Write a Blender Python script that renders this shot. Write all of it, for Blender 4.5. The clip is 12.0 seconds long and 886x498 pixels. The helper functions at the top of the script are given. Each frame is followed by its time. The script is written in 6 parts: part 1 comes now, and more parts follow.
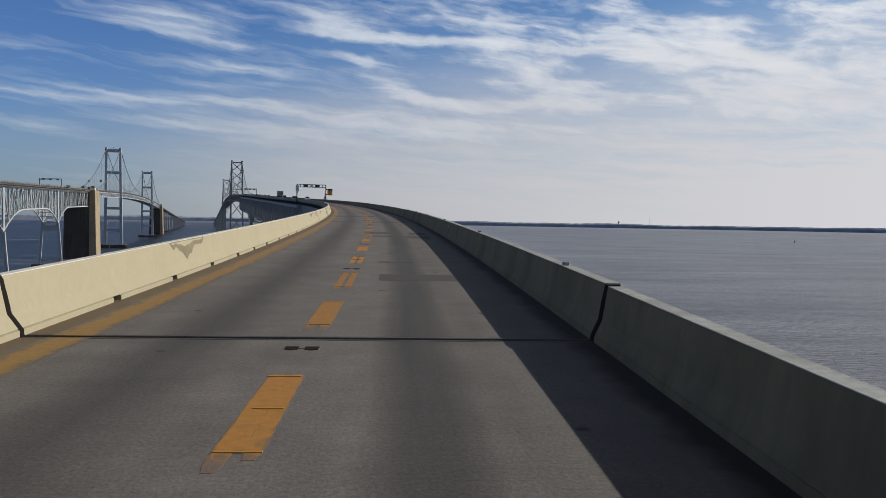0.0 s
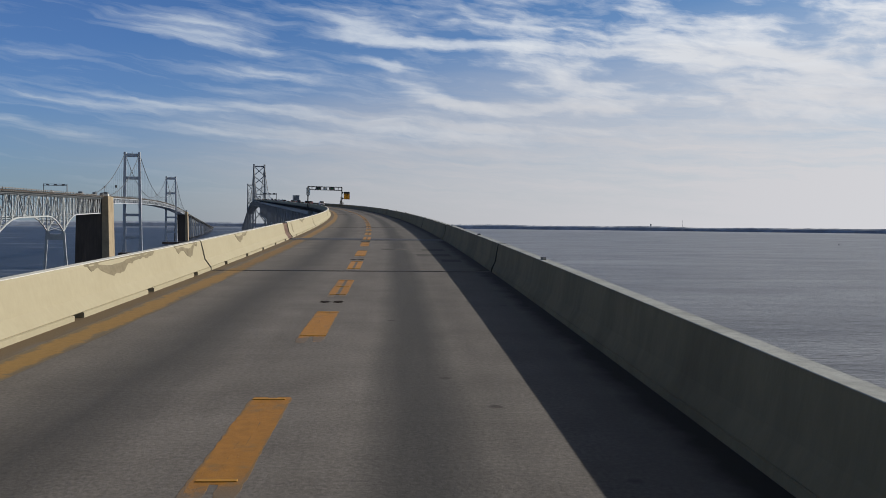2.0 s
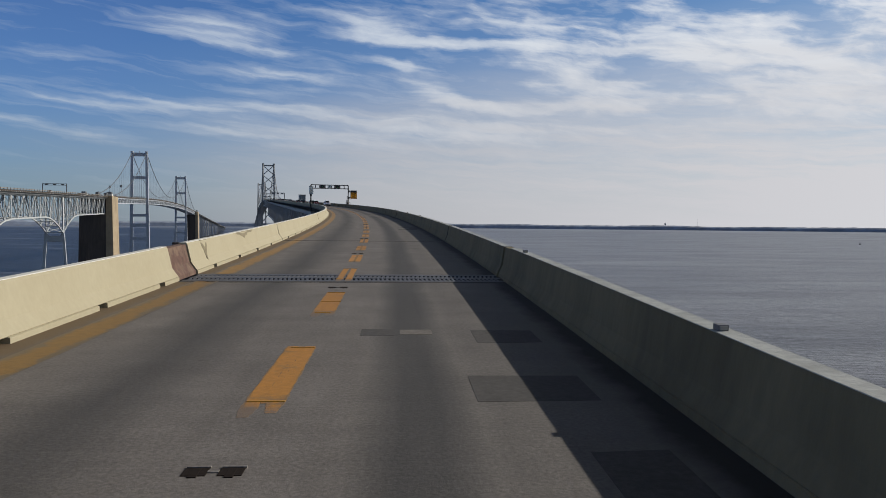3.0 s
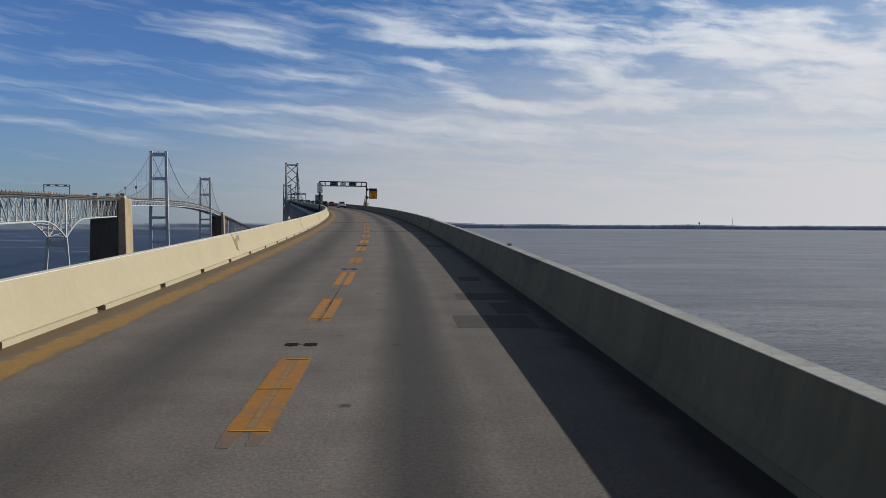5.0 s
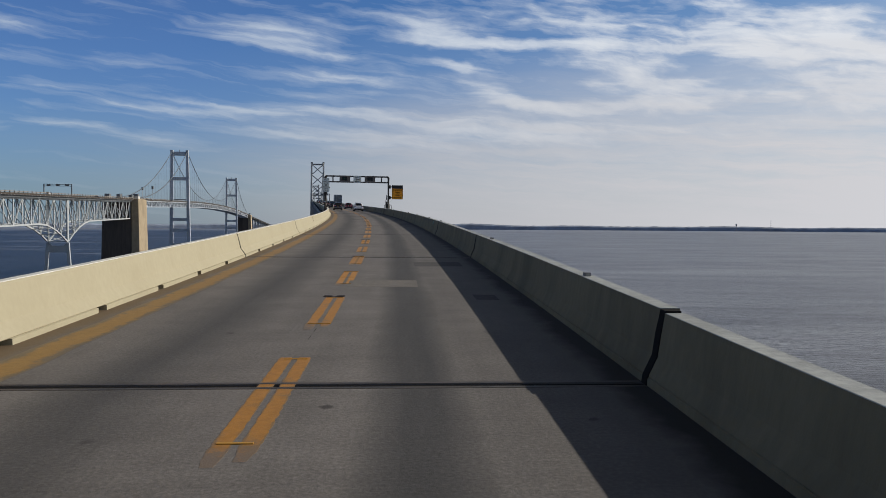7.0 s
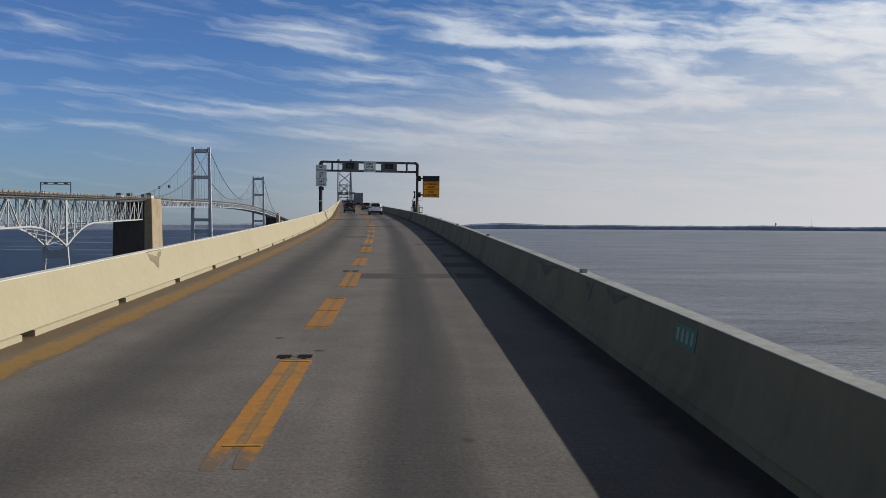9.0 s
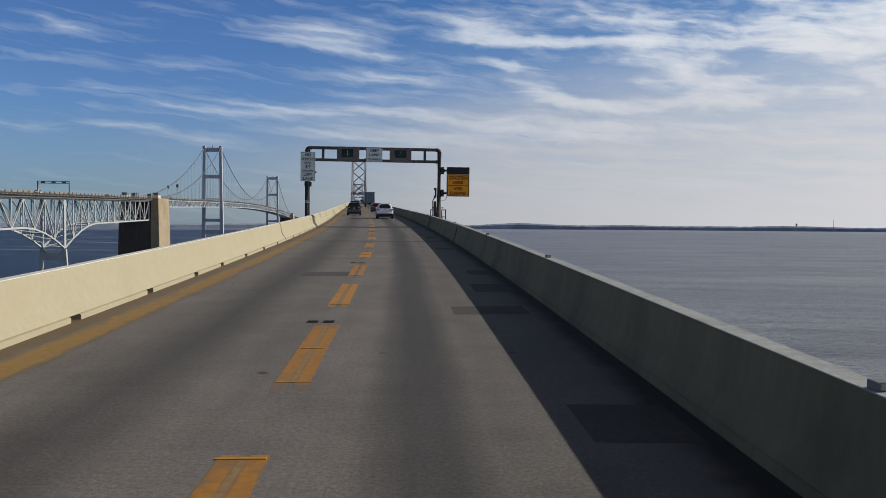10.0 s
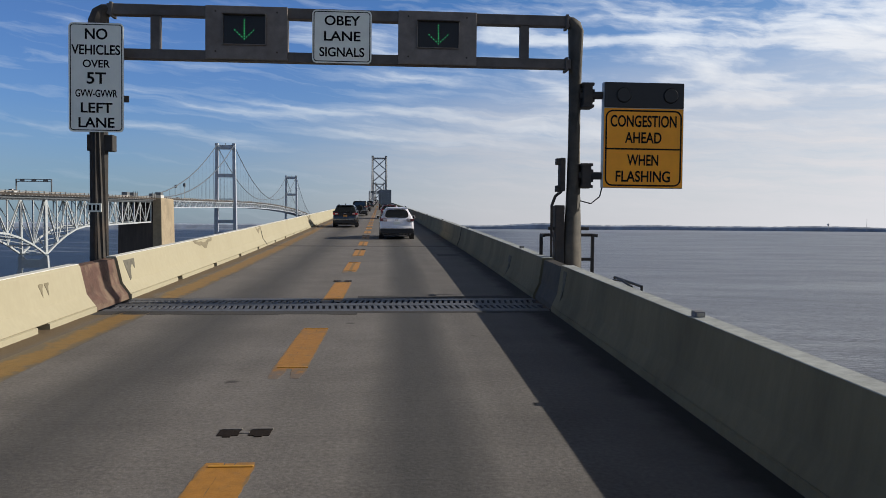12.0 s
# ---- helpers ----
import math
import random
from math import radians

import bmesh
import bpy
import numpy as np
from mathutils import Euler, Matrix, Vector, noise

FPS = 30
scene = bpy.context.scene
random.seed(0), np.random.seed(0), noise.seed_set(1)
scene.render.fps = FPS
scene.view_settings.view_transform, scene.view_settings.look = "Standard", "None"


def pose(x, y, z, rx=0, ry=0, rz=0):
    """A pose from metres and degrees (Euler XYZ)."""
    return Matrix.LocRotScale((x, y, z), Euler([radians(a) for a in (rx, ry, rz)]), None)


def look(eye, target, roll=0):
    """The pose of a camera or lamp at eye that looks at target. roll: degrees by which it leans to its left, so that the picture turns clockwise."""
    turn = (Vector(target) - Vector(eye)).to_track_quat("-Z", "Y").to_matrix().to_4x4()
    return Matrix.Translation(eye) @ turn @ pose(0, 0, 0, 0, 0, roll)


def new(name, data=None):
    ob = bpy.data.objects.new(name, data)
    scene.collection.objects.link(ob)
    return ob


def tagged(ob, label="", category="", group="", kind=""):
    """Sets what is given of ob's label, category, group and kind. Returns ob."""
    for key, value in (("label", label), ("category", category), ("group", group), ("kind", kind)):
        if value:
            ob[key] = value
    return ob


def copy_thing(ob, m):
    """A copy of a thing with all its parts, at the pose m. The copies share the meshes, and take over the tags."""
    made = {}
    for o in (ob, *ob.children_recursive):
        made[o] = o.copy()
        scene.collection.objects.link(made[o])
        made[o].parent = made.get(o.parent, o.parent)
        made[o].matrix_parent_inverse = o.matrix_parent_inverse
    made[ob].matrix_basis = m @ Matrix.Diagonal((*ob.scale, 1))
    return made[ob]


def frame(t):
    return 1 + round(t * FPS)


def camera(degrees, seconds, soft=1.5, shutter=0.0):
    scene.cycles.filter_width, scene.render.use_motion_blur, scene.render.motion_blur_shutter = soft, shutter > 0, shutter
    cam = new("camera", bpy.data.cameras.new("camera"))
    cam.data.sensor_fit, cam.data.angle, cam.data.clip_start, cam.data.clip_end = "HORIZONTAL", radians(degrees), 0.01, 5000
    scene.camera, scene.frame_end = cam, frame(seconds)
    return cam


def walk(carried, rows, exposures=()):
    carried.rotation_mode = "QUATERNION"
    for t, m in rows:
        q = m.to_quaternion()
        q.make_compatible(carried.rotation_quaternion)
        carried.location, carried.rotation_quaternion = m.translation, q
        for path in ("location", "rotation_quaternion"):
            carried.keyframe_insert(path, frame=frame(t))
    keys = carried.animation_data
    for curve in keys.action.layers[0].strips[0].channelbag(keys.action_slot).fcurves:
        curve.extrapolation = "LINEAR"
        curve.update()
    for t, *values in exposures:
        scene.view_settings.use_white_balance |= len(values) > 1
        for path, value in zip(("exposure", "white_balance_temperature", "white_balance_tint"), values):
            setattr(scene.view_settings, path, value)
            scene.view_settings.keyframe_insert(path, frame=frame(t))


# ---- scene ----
cam = camera(58.74, 12.0, soft=0.85)
PATH = [
    (0.0, pose(1.350, 0.042, 39.032, 87.927, -0.975, -0.911)),
    (0.5, pose(0.970, 11.361, 39.335, 88.152, -0.460, -0.509)),
    (1.0, pose(0.480, 22.674, 39.639, 88.152, -0.760, 0.052)),
    (1.5, pose(-0.112, 33.982, 39.945, 88.143, -0.569, 0.411)),
    (2.0, pose(-0.810, 45.282, 40.252, 88.170, -0.581, 1.144)),
    (2.5, pose(-1.613, 56.577, 40.561, 88.067, -0.292, 1.486)),
    (3.0, pose(-2.516, 67.871, 40.871, 88.121, -0.481, 2.029)),
    (5.0, pose(-7.165, 112.998, 42.125, 88.114, -0.204, 4.115)),
    (5.5, pose(-8.579, 124.280, 42.443, 88.094, -0.272, 4.589)),
    (6.0, pose(-10.094, 135.575, 42.763, 87.965, -0.560, 4.991)),
    (6.5, pose(-11.705, 146.878, 43.085, 88.067, -0.328, 5.613)),
    (7.0, pose(-13.461, 158.174, 43.408, 88.188, -0.286, 6.304)),
    (9.0, pose(-21.415, 203.240, 44.717, 88.113, -0.240, 8.540)),
    (9.5, pose(-23.655, 214.419, 45.046, 87.956, -0.359, 9.004)),
    (10.0, pose(-26.003, 225.525, 45.376, 88.110, -0.314, 9.681)),
    (10.5, pose(-28.451, 236.559, 45.705, 88.303, -0.472, 10.244)),
    (11.0, pose(-30.985, 247.525, 46.034, 88.156, -0.494, 10.625)),
    (11.5, pose(-33.602, 258.422, 46.363, 88.149, -0.452, 10.958)),
    (12.0, pose(-36.240, 269.263, 46.692, 88.091, -0.299, 11.305)),
]
walk(cam, PATH, ((0.0, -0.06), (9.5, -0.03), (11.0, 0.0), (11.5, 0.03), (12.0, 0.18)))

# ---- light: late morning sun from the right and slightly ahead, thin streaky cirrus ----
SUN_EL, SUN_BEARING = 27.8, 68.0          # degrees; the bearing runs clockwise from +y
sun = new("sun", bpy.data.lights.new("sun", "SUN"))
sun.data.energy, sun.data.angle, sun.data.color = 4.4, radians(0.53), (1.0, 0.93, 0.82)
b, e = radians(SUN_BEARING), radians(SUN_EL)
sun.matrix_world = look((0, 0, 300), (-math.sin(b) * math.cos(e), -math.cos(b) * math.cos(e), 300 - math.sin(e)))
scene.view_settings.exposure = 0.0

def node(tree, kind, **values):
    n = tree.nodes.new(kind)
    for key, value in values.items():
        if key in n.inputs:
            n.inputs[key].default_value = value
    return n


def mth(tree, op, a, b=None, clamp=False):
    n = tree.nodes.new("ShaderNodeMath")
    n.operation, n.use_clamp = op, clamp
    for i, v in enumerate((a, b)):
        if v is None:
            continue
        if isinstance(v, (int, float)):
            n.inputs[i].default_value = v
        else:
            tree.links.new(v, n.inputs[i])
    return n.outputs[0]


def ramp(tree, fac, stops):
    n = tree.nodes.new("ShaderNodeValToRGB")
    els = n.color_ramp.elements
    while len(els) < len(stops):
        els.new(0.5)
    for el, (p, c) in zip(els, stops):
        el.position = p
        el.color = (c, c, c, 1) if isinstance(c, (int, float)) else (*c, 1)
    tree.links.new(fac, n.inputs[0])
    return n.outputs[0]


def noise_at(tree, vec, scale, detail=3.0, rough=0.5, distort=0.0):
    n = node(tree, "ShaderNodeTexNoise", Scale=scale, Detail=detail, Roughness=rough, Distortion=distort)
    tree.links.new(vec, n.inputs["Vector"])
    return n.outputs["Fac"]


def mix(tree, fac, a, b, blend="MIX"):
    n = tree.nodes.new("ShaderNodeMix")
    n.data_type, n.blend_type = "RGBA", blend
    for sock, v in ((n.inputs[0], fac), (n.inputs[6], a), (n.inputs[7], b)):
        if isinstance(v, (int, float)):
            sock.default_value = v
        elif isinstance(v, tuple):
            sock.default_value = (*v, 1)
        else:
            tree.links.new(v, sock)
    return n.outputs[2]


def make_world():
    world = bpy.data.worlds.new("sky")
    scene.world = world
    world.use_nodes = True
    t = world.node_tree
    t.nodes.clear()
    sky = t.nodes.new("ShaderNodeTexSky")
    sky.sky_type, sky.sun_disc = "NISHITA", False
    sky.sun_elevation, sky.sun_rotation = radians(SUN_EL), radians(SUN_BEARING)
    sky.air_density, sky.dust_density, sky.ozone_density = 1.0, 0.6, 1.5
    co = t.nodes.new("ShaderNodeTexCoord").outputs["Generated"]
    sep = t.nodes.new("ShaderNodeSeparateXYZ")
    t.links.new(co, sep.inputs[0])
    # bearing and height over the horizon, in degrees
    bearing = mth(t, "MULTIPLY", mth(t, "ARCTAN2", sep.outputs[0], sep.outputs[1]), 57.2958)
    height = mth(t, "MULTIPLY", mth(t, "ARCSINE", sep.outputs[2]), 57.2958)
    flat = t.nodes.new("ShaderNodeCombineXYZ")
    t.links.new(bearing, flat.inputs[0]), t.links.new(height, flat.inputs[1])

    def drawn(vec, sx, sy, detail, rough, tilt=0.0, distort=0.25):
        mp = t.nodes.new("ShaderNodeMapping")
        mp.vector_type = "TEXTURE"
        mp.inputs["Rotation"].default_value = (0, 0, radians(tilt))
        mp.inputs["Scale"].default_value = (1 / sx, 1 / sy, 1)
        t.links.new(vec, mp.inputs[0])
        n = node(t, "ShaderNodeTexNoise", Scale=1.0, Detail=detail, Roughness=rough, Distortion=distort)
        t.links.new(mp.outputs[0], n.inputs["Vector"])
        return n

    def shifted(vec, by, amount):
        v = t.nodes.new("ShaderNodeVectorMath")
        v.operation = "SUBTRACT"
        v.inputs[1].default_value = (0.5, 0.5, 0.5)
        t.links.new(by, v.inputs[0])
        w = t.nodes.new("ShaderNodeVectorMath")
        w.operation = "MULTIPLY_ADD"
        w.inputs[1].default_value = amount
        t.links.new(v.outputs[0], w.inputs[0]), t.links.new(vec, w.inputs[2])
        return w.outputs[0]

    wavy = shifted(flat.outputs[0], drawn(flat.outputs[0], 0.13, 0.30, 3.0, 0.5).outputs["Color"], (3.0, 1.2, 0))
    frayed = shifted(wavy, drawn(flat.outputs[0], 0.40, 1.2, 4.0, 0.52).outputs["Color"], (1.8, 0.70, 0))
    # the cirrus of that morning, band by band
    mass = 0.0
    for az, el, long, wide, tilt, thick in HIGH_CIRRUS + MID_CIRRUS + LOW_CIRRUS:
        mp = t.nodes.new("ShaderNodeMapping")
        mp.vector_type = "TEXTURE"
        mp.inputs["Location"].default_value = (az, el, 0)
        mp.inputs["Rotation"].default_value = (0, 0, radians(tilt))
        mp.inputs["Scale"].default_value = (long * 1.35, wide * 1.6, 1)
        t.links.new(frayed, mp.inputs[0])
        g = t.nodes.new("ShaderNodeTexGradient")
        g.gradient_type = "SPHERICAL"
        t.links.new(mp.outputs[0], g.inputs[0])
        mass = mth(t, "ADD", mth(t, "MULTIPLY", g.outputs["Fac"], thick), mass)
    side = mth(t, "ADD", mth(t, "MULTIPLY", sep.outputs[0], math.sin(b)), mth(t, "MULTIPLY", sep.outputs[1], math.cos(b)))
    lit = mth(t, "MULTIPLY", mth(t, "ADD", side, 0.05), 0.95, True)
    # elsewhere the layer goes on at random
    beyond = mth(t, "MULTIPLY", mth(t, "SUBTRACT", mth(t, "ABSOLUTE", mth(t, "ADD", bearing, 5.0)), 34.0), 0.08, True)
    high = mth(t, "MULTIPLY", mth(t, "SUBTRACT", height, 14.5), 0.35, True)
    spread = drawn(wavy, 0.05, 0.22, 4.0, 0.55, -5).outputs["Fac"]
    strewn = mth(t, "ADD", mth(t, "MULTIPLY", mth(t, "SUBTRACT", spread, 0.42), 3.0), mth(t, "MULTIPLY", side, 0.5))
    mass = mth(t, "ADD", mass, mth(t, "MULTIPLY", mth(t, "MAXIMUM", beyond, high), mth(t, "MAXIMUM", strewn, 0.0)))
    fibre = mth(t, "SUBTRACT", drawn(frayed, 0.10, 1.5, 6.0, 0.56, -6).outputs["Fac"], 0.5)
    puff = mth(t, "SUBTRACT", drawn(wavy, 0.34, 1.1, 6.0, 0.58, -10).outputs["Fac"], 0.5)
    thin = mth(t, "SUBTRACT", drawn(wavy, 0.07, 0.55, 5.0, 0.6, -4).outputs["Fac"], 0.5)
    d = mth(t, "ADD", mth(t, "MULTIPLY", mass, 0.335), 0.328)
    d = mth(t, "ADD", d, mth(t, "MULTIPLY", fibre, mth(t, "SUBTRACT", 0.50, mth(t, "MULTIPLY", lit, 0.30))))
    d = mth(t, "ADD", d, mth(t, "MULTIPLY", thin, 0.14))
    d = mth(t, "ADD", d, mth(t, "MULTIPLY", mth(t, "MULTIPLY", puff, mth(t, "ADD", side, 0.05)), 0.95))
    d = mth(t, "ADD", d, mth(t, "MULTIPLY", side, 0.03))
    cover = ramp(t, d, ((0.35, 0.0), (0.44, 0.22), (0.54, 0.66), (0.67, 1.0)))
    bank = mth(t, "DIVIDE", sep.outputs[2], mth(t, "ADD", mth(t, "MULTIPLY", lit, 0.9), 0.62))
    haze = ramp(t, bank, ((0.0, 0.96), (0.05, 0.92), (0.10, 0.80), (0.155, 0.52), (0.22, 0.12), (0.32, 0.0)))
    ahead = mth(t, "MULTIPLY", mth(t, "ADD", side, 0.24), 2.1, True)
    haze = mth(t, "MULTIPLY", haze, mth(t, "ADD", mth(t, "ADD", mth(t, "MULTIPLY", lit, 0.35), mth(t, "MULTIPLY", ahead, 0.38)), 0.42), True)
    strand = mth(t, "SUBTRACT", drawn(frayed, 0.06, 0.9, 7.0, 0.66, -3).outputs["Fac"], 0.5)
    haze = mth(t, "MULTIPLY", haze, mth(t, "ADD", mth(t, "MULTIPLY", mth(t, "MULTIPLY", strand, mth(t, "MULTIPLY", height, 0.25, True)), 1.0), 1.02), True)
    cloud_colour = mix(t, lit, (7.5, 8.5, 9.7), (14.2, 14.3, 14.4))
    deep = mix(t, 1.0, sky.outputs[0], mix(t, lit, (0.55, 0.83, 1.36), (0.20, 0.68, 1.02)), "MULTIPLY")
    clouded = mix(t, mth(t, "MULTIPLY", cover, 0.9), deep, cloud_colour)
    col = mix(t, haze, clouded, mix(t, lit, mix(t, ahead, (3.1, 4.15, 5.2), (5.9, 5.9, 6.35)), (9.9, 9.9, 10.3)))
    # added veil: the unseen sky overhead is dimmed to deepen the shade
    col = mix(t, ramp(t, sep.outputs[2], ((0.32, 0.0), (0.52, 0.92))), col, (1.0, 1.03, 1.05))
    bg = t.nodes.new("ShaderNodeBackground")
    bg.inputs[1].default_value = 0.074
    out = t.nodes.new("ShaderNodeOutputWorld")
    t.links.new(col, bg.inputs[0]), t.links.new(bg.outputs[0], out.inputs[0])


# bearing, height, half length and half width in degrees, tilt, thickness
HIGH_CIRRUS = [(12.9, 15.0, 3.5, 0.59, -10, 0.6), (4.2, 14.0, 7.3, 1.14, -9, 0.5), (-6.6, 13.7, 4.9, 0.98, -12, 0.95), (27.7, 13.5, 3.6, 1.23, -11, 0.8), (-18.7, 13.4, 5.4, 0.93, 1, 0.75),
               (19.6, 12.7, 3.1, 1.31, -8, 0.85), (2.6, 12.5, 8.5, 0.35, -2, 0.7), (14.9, 12.5, 4.6, 1.35, -6, 0.95), (-35.3, 12.5, 5.2, 0.76, 3, 0.3), (25.7, 12.4, 2.1, 0.63, -20, 0.4), (-15.0, 12.1, 6.3, 0.56, -6, 0.5)]
MID_CIRRUS = [(15.7, 11.4, 4.2, 0.45, -10, 0.6), (-5.1, 11.4, 3.2, 0.39, -4, 0.4), (21.6, 11.3, 3.3, 0.51, -18, 0.7), (-25.5, 11.0, 4.6, 0.49, 2, 0.3), (7.5, 10.6, 5.0, 1.32, -17, 0.85), (-13.8, 10.5, 10.2, 0.49, -1, 0.45),
              (-34.4, 10.4, 6.0, 0.42, 0, 0.45), (-2.7, 9.6, 3.2, 0.71, -28, 0.65), (24.5, 9.3, 8.2, 2.25, 0, 0.9), (-15.7, 9.1, 4.8, 0.35, -2, 0.45), (-33.0, 8.8, 6.8, 0.4, 1, 0.4), (-5.9, 8.7, 3.2, 0.35, -6, 0.35)]
LOW_CIRRUS = [(8.7, 8.4, 9.1, 0.55, 2, 0.75), (0.2, 8.4, 4.5, 0.48, -9, 0.6), (-21.8, 7.9, 10.3, 0.55, 0, 0.7), (-5.9, 7.4, 8.8, 0.52, -2, 0.65), (-35.7, 7.4, 3.9, 0.32, 2, 0.25), (4.3, 6.7, 13.2, 0.6, 0, 0.45), (-16.8, 6.5, 6.3, 0.42, -2, 0.55),
              (-32.5, 6.5, 3.1, 0.29, 1, 0.6), (-2.6, 6.1, 12.1, 0.6, -1, 0.5), (-37.2, 6.1, 1.9, 0.5, -10, 0.35), (-26.8, 5.8, 4.6, 0.46, -6, 0.7), (-11.1, 5.7, 7.0, 0.51, -2, 0.55)]
make_world()


# ---- materials ----
def material(name, base, rough=0.7, metal=0.0, grain=0.0, grain_scale=8.0, stain=0.0, stain_scale=0.4, bump=0.0, bump_scale=30.0,
             spec=0.5, stretch=(1, 1, 1), stain_colour=None, coat=0.0, per_piece=0.0):
    """A surface with grain and stains of real size on its object's own metres."""
    m = bpy.data.materials.new(name)
    m.use_nodes = True
    t = m.node_tree
    p = t.nodes["Principled BSDF"]
    p.inputs["Roughness"].default_value, p.inputs["Metallic"].default_value = rough, metal
    p.inputs["Specular IOR Level"].default_value, p.inputs["Coat Weight"].default_value = spec, coat
    co = t.nodes.new("ShaderNodeTexCoord").outputs["Object"]
    if stretch != (1, 1, 1):
        mp = t.nodes.new("ShaderNodeMapping")
        mp.inputs["Scale"].default_value = stretch
        t.links.new(co, mp.inputs[0])
        co = mp.outputs[0]
    col = tuple(base)
    if grain:
        f = ramp(t, noise_at(t, co, grain_scale, 4.0, 0.6), ((0.3, 1 - grain), (0.7, 1 + grain * 0.6)))
        col = mix(t, 1.0, col, f, "MULTIPLY")
    if stain:
        f = ramp(t, noise_at(t, co, stain_scale, 5.0, 0.65, 0.4), ((0.44, 0.0), (0.68, stain)))
        col = mix(t, f, col, stain_colour or tuple(c * 0.45 for c in base))
    if per_piece:
        rnd = t.nodes.new("ShaderNodeObjectInfo").outputs["Random"]
        f = mth(t, "ADD", mth(t, "MULTIPLY", rnd, 2 * per_piece), 1 - per_piece)
        col = mix(t, 1.0, col, f, "MULTIPLY")
    if isinstance(col, tuple):
        p.inputs["Base Color"].default_value = (*col, 1)
    else:
        t.links.new(col, p.inputs["Base Color"])
    if bump:
        bn = node(t, "ShaderNodeBump", Strength=1.0, Distance=bump)
        t.links.new(noise_at(t, co, bump_scale, 4.0, 0.6), bn.inputs["Height"])
        t.links.new(bn.outputs[0], p.inputs["Normal"])
    return m


# darker base paints in the right barrier's shade; the streaks are stains
GREY_CONCRETE = material("shaded_grey_concrete", (0.200, 0.170, 0.104), 0.9, grain=0.10, grain_scale=7, stain=0.6, stain_scale=0.55, stretch=(1, 1, 0.3), bump=0.004, bump_scale=30, stain_colour=(0.085, 0.072, 0.044))
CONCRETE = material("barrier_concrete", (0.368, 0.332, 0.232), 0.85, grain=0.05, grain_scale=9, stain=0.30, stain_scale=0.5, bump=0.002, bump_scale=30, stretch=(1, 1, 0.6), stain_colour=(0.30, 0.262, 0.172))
# white tone paints the bright line along the left barrier's top
BRIGHT_EDGE = material("bright_edge_concrete", (0.66, 0.65, 0.60), 0.85, grain=0.12, grain_scale=6, stain=0.3, stain_scale=1.2, bump=0.002, bump_scale=30)
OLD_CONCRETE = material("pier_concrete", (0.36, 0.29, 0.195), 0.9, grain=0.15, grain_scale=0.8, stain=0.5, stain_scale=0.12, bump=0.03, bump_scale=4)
PALE_STEEL = material("pale_painted_steel", (0.43, 0.46, 0.475), 0.5, grain=0.1, grain_scale=0.5, stain=0.25, stain_scale=0.2)
# paler, bluer base carries the haze in front of the far towers
GREY_STEEL = material("hazed_grey_steel", (0.45, 0.495, 0.56), 0.5, grain=0.12, grain_scale=0.5, stain=0.3, stain_scale=0.2)
DECK_SIDE = material("deck_edge_concrete", (0.42, 0.38, 0.32), 0.9, grain=0.2, grain_scale=0.6, stain=0.4, stain_scale=0.2)


# ---- building blocks ----
def empty(name, m=None):
    ob = new(name)
    if m is not None:
        ob.matrix_world = m
    return ob


def finish(bm, name, mat, smooth=False):
    me = bpy.data.meshes.new(name)
    bm.normal_update()
    bm.to_mesh(me)
    bm.free()
    for m in (mat if isinstance(mat, (list, tuple)) else [mat]):
        me.materials.append(m)
    if smooth:
        me.polygons.foreach_set("use_smooth", [True] * len(me.polygons))
    return me


def part(name, bm, mat, parent=None, label="", smooth=False):
    """Links a bmesh as ONE mesh object, under a thing or a part."""
    ob = new(name, finish(bm, name, mat, smooth))
    if parent is not None:
        ob.parent = parent
    return tagged(ob, label=label) if label else ob


def piece(name, me, m, parent=None):
    """One more object on a shared mesh."""
    ob = new(name, me)
    ob.parent = parent
    ob.matrix_basis = m
    return ob


def box(bm, x0, x1, y0, y1, z0, z1, bevel=0.0, m=None):
    v = [bm.verts.new((x, y, z)) for x in (x0, x1) for y in (y0, y1) for z in (z0, z1)]
    fs = [bm.faces.new([v[i] for i in q]) for q in ((0, 1, 3, 2), (4, 6, 7, 5), (0, 4, 5, 1), (2, 3, 7, 6), (0, 2, 6, 4), (1, 5, 7, 3))]
    made = v
    if bevel:
        r = bmesh.ops.bevel(bm, geom=list({e for f in fs for e in f.edges}), offset=bevel, segments=2, affect="EDGES", profile=0.6)
        made = list({x for f in r["faces"] for x in f.verts} | {x for x in v if x.is_valid})
    if m is not None:
        bmesh.ops.transform(bm, matrix=m, verts=made)
    return bm


def beam(bm, p, q, w, h, up=(0, 0, 1)):
    """A straight bar of section w by h from p to q."""
    p, q = Vector(p), Vector(q)
    d = (q - p).normalized()
    side = d.cross(Vector(up))
    if side.length < 1e-4:
        side = d.cross(Vector((1, 0, 0)))
    side = side.normalized() * (w / 2)
    top = side.cross(d).normalized() * (h / 2)
    ring = [(-1, -1), (1, -1), (1, 1), (-1, 1)]
    a = [bm.verts.new(p + side * i + top * j) for i, j in ring]
    c = [bm.verts.new(q + side * i + top * j) for i, j in ring]
    bm.faces.new(a), bm.faces.new(c[::-1])
    for i in range(4):
        bm.faces.new((a[i - 1], c[i - 1], c[i], a[i]))
    return bm


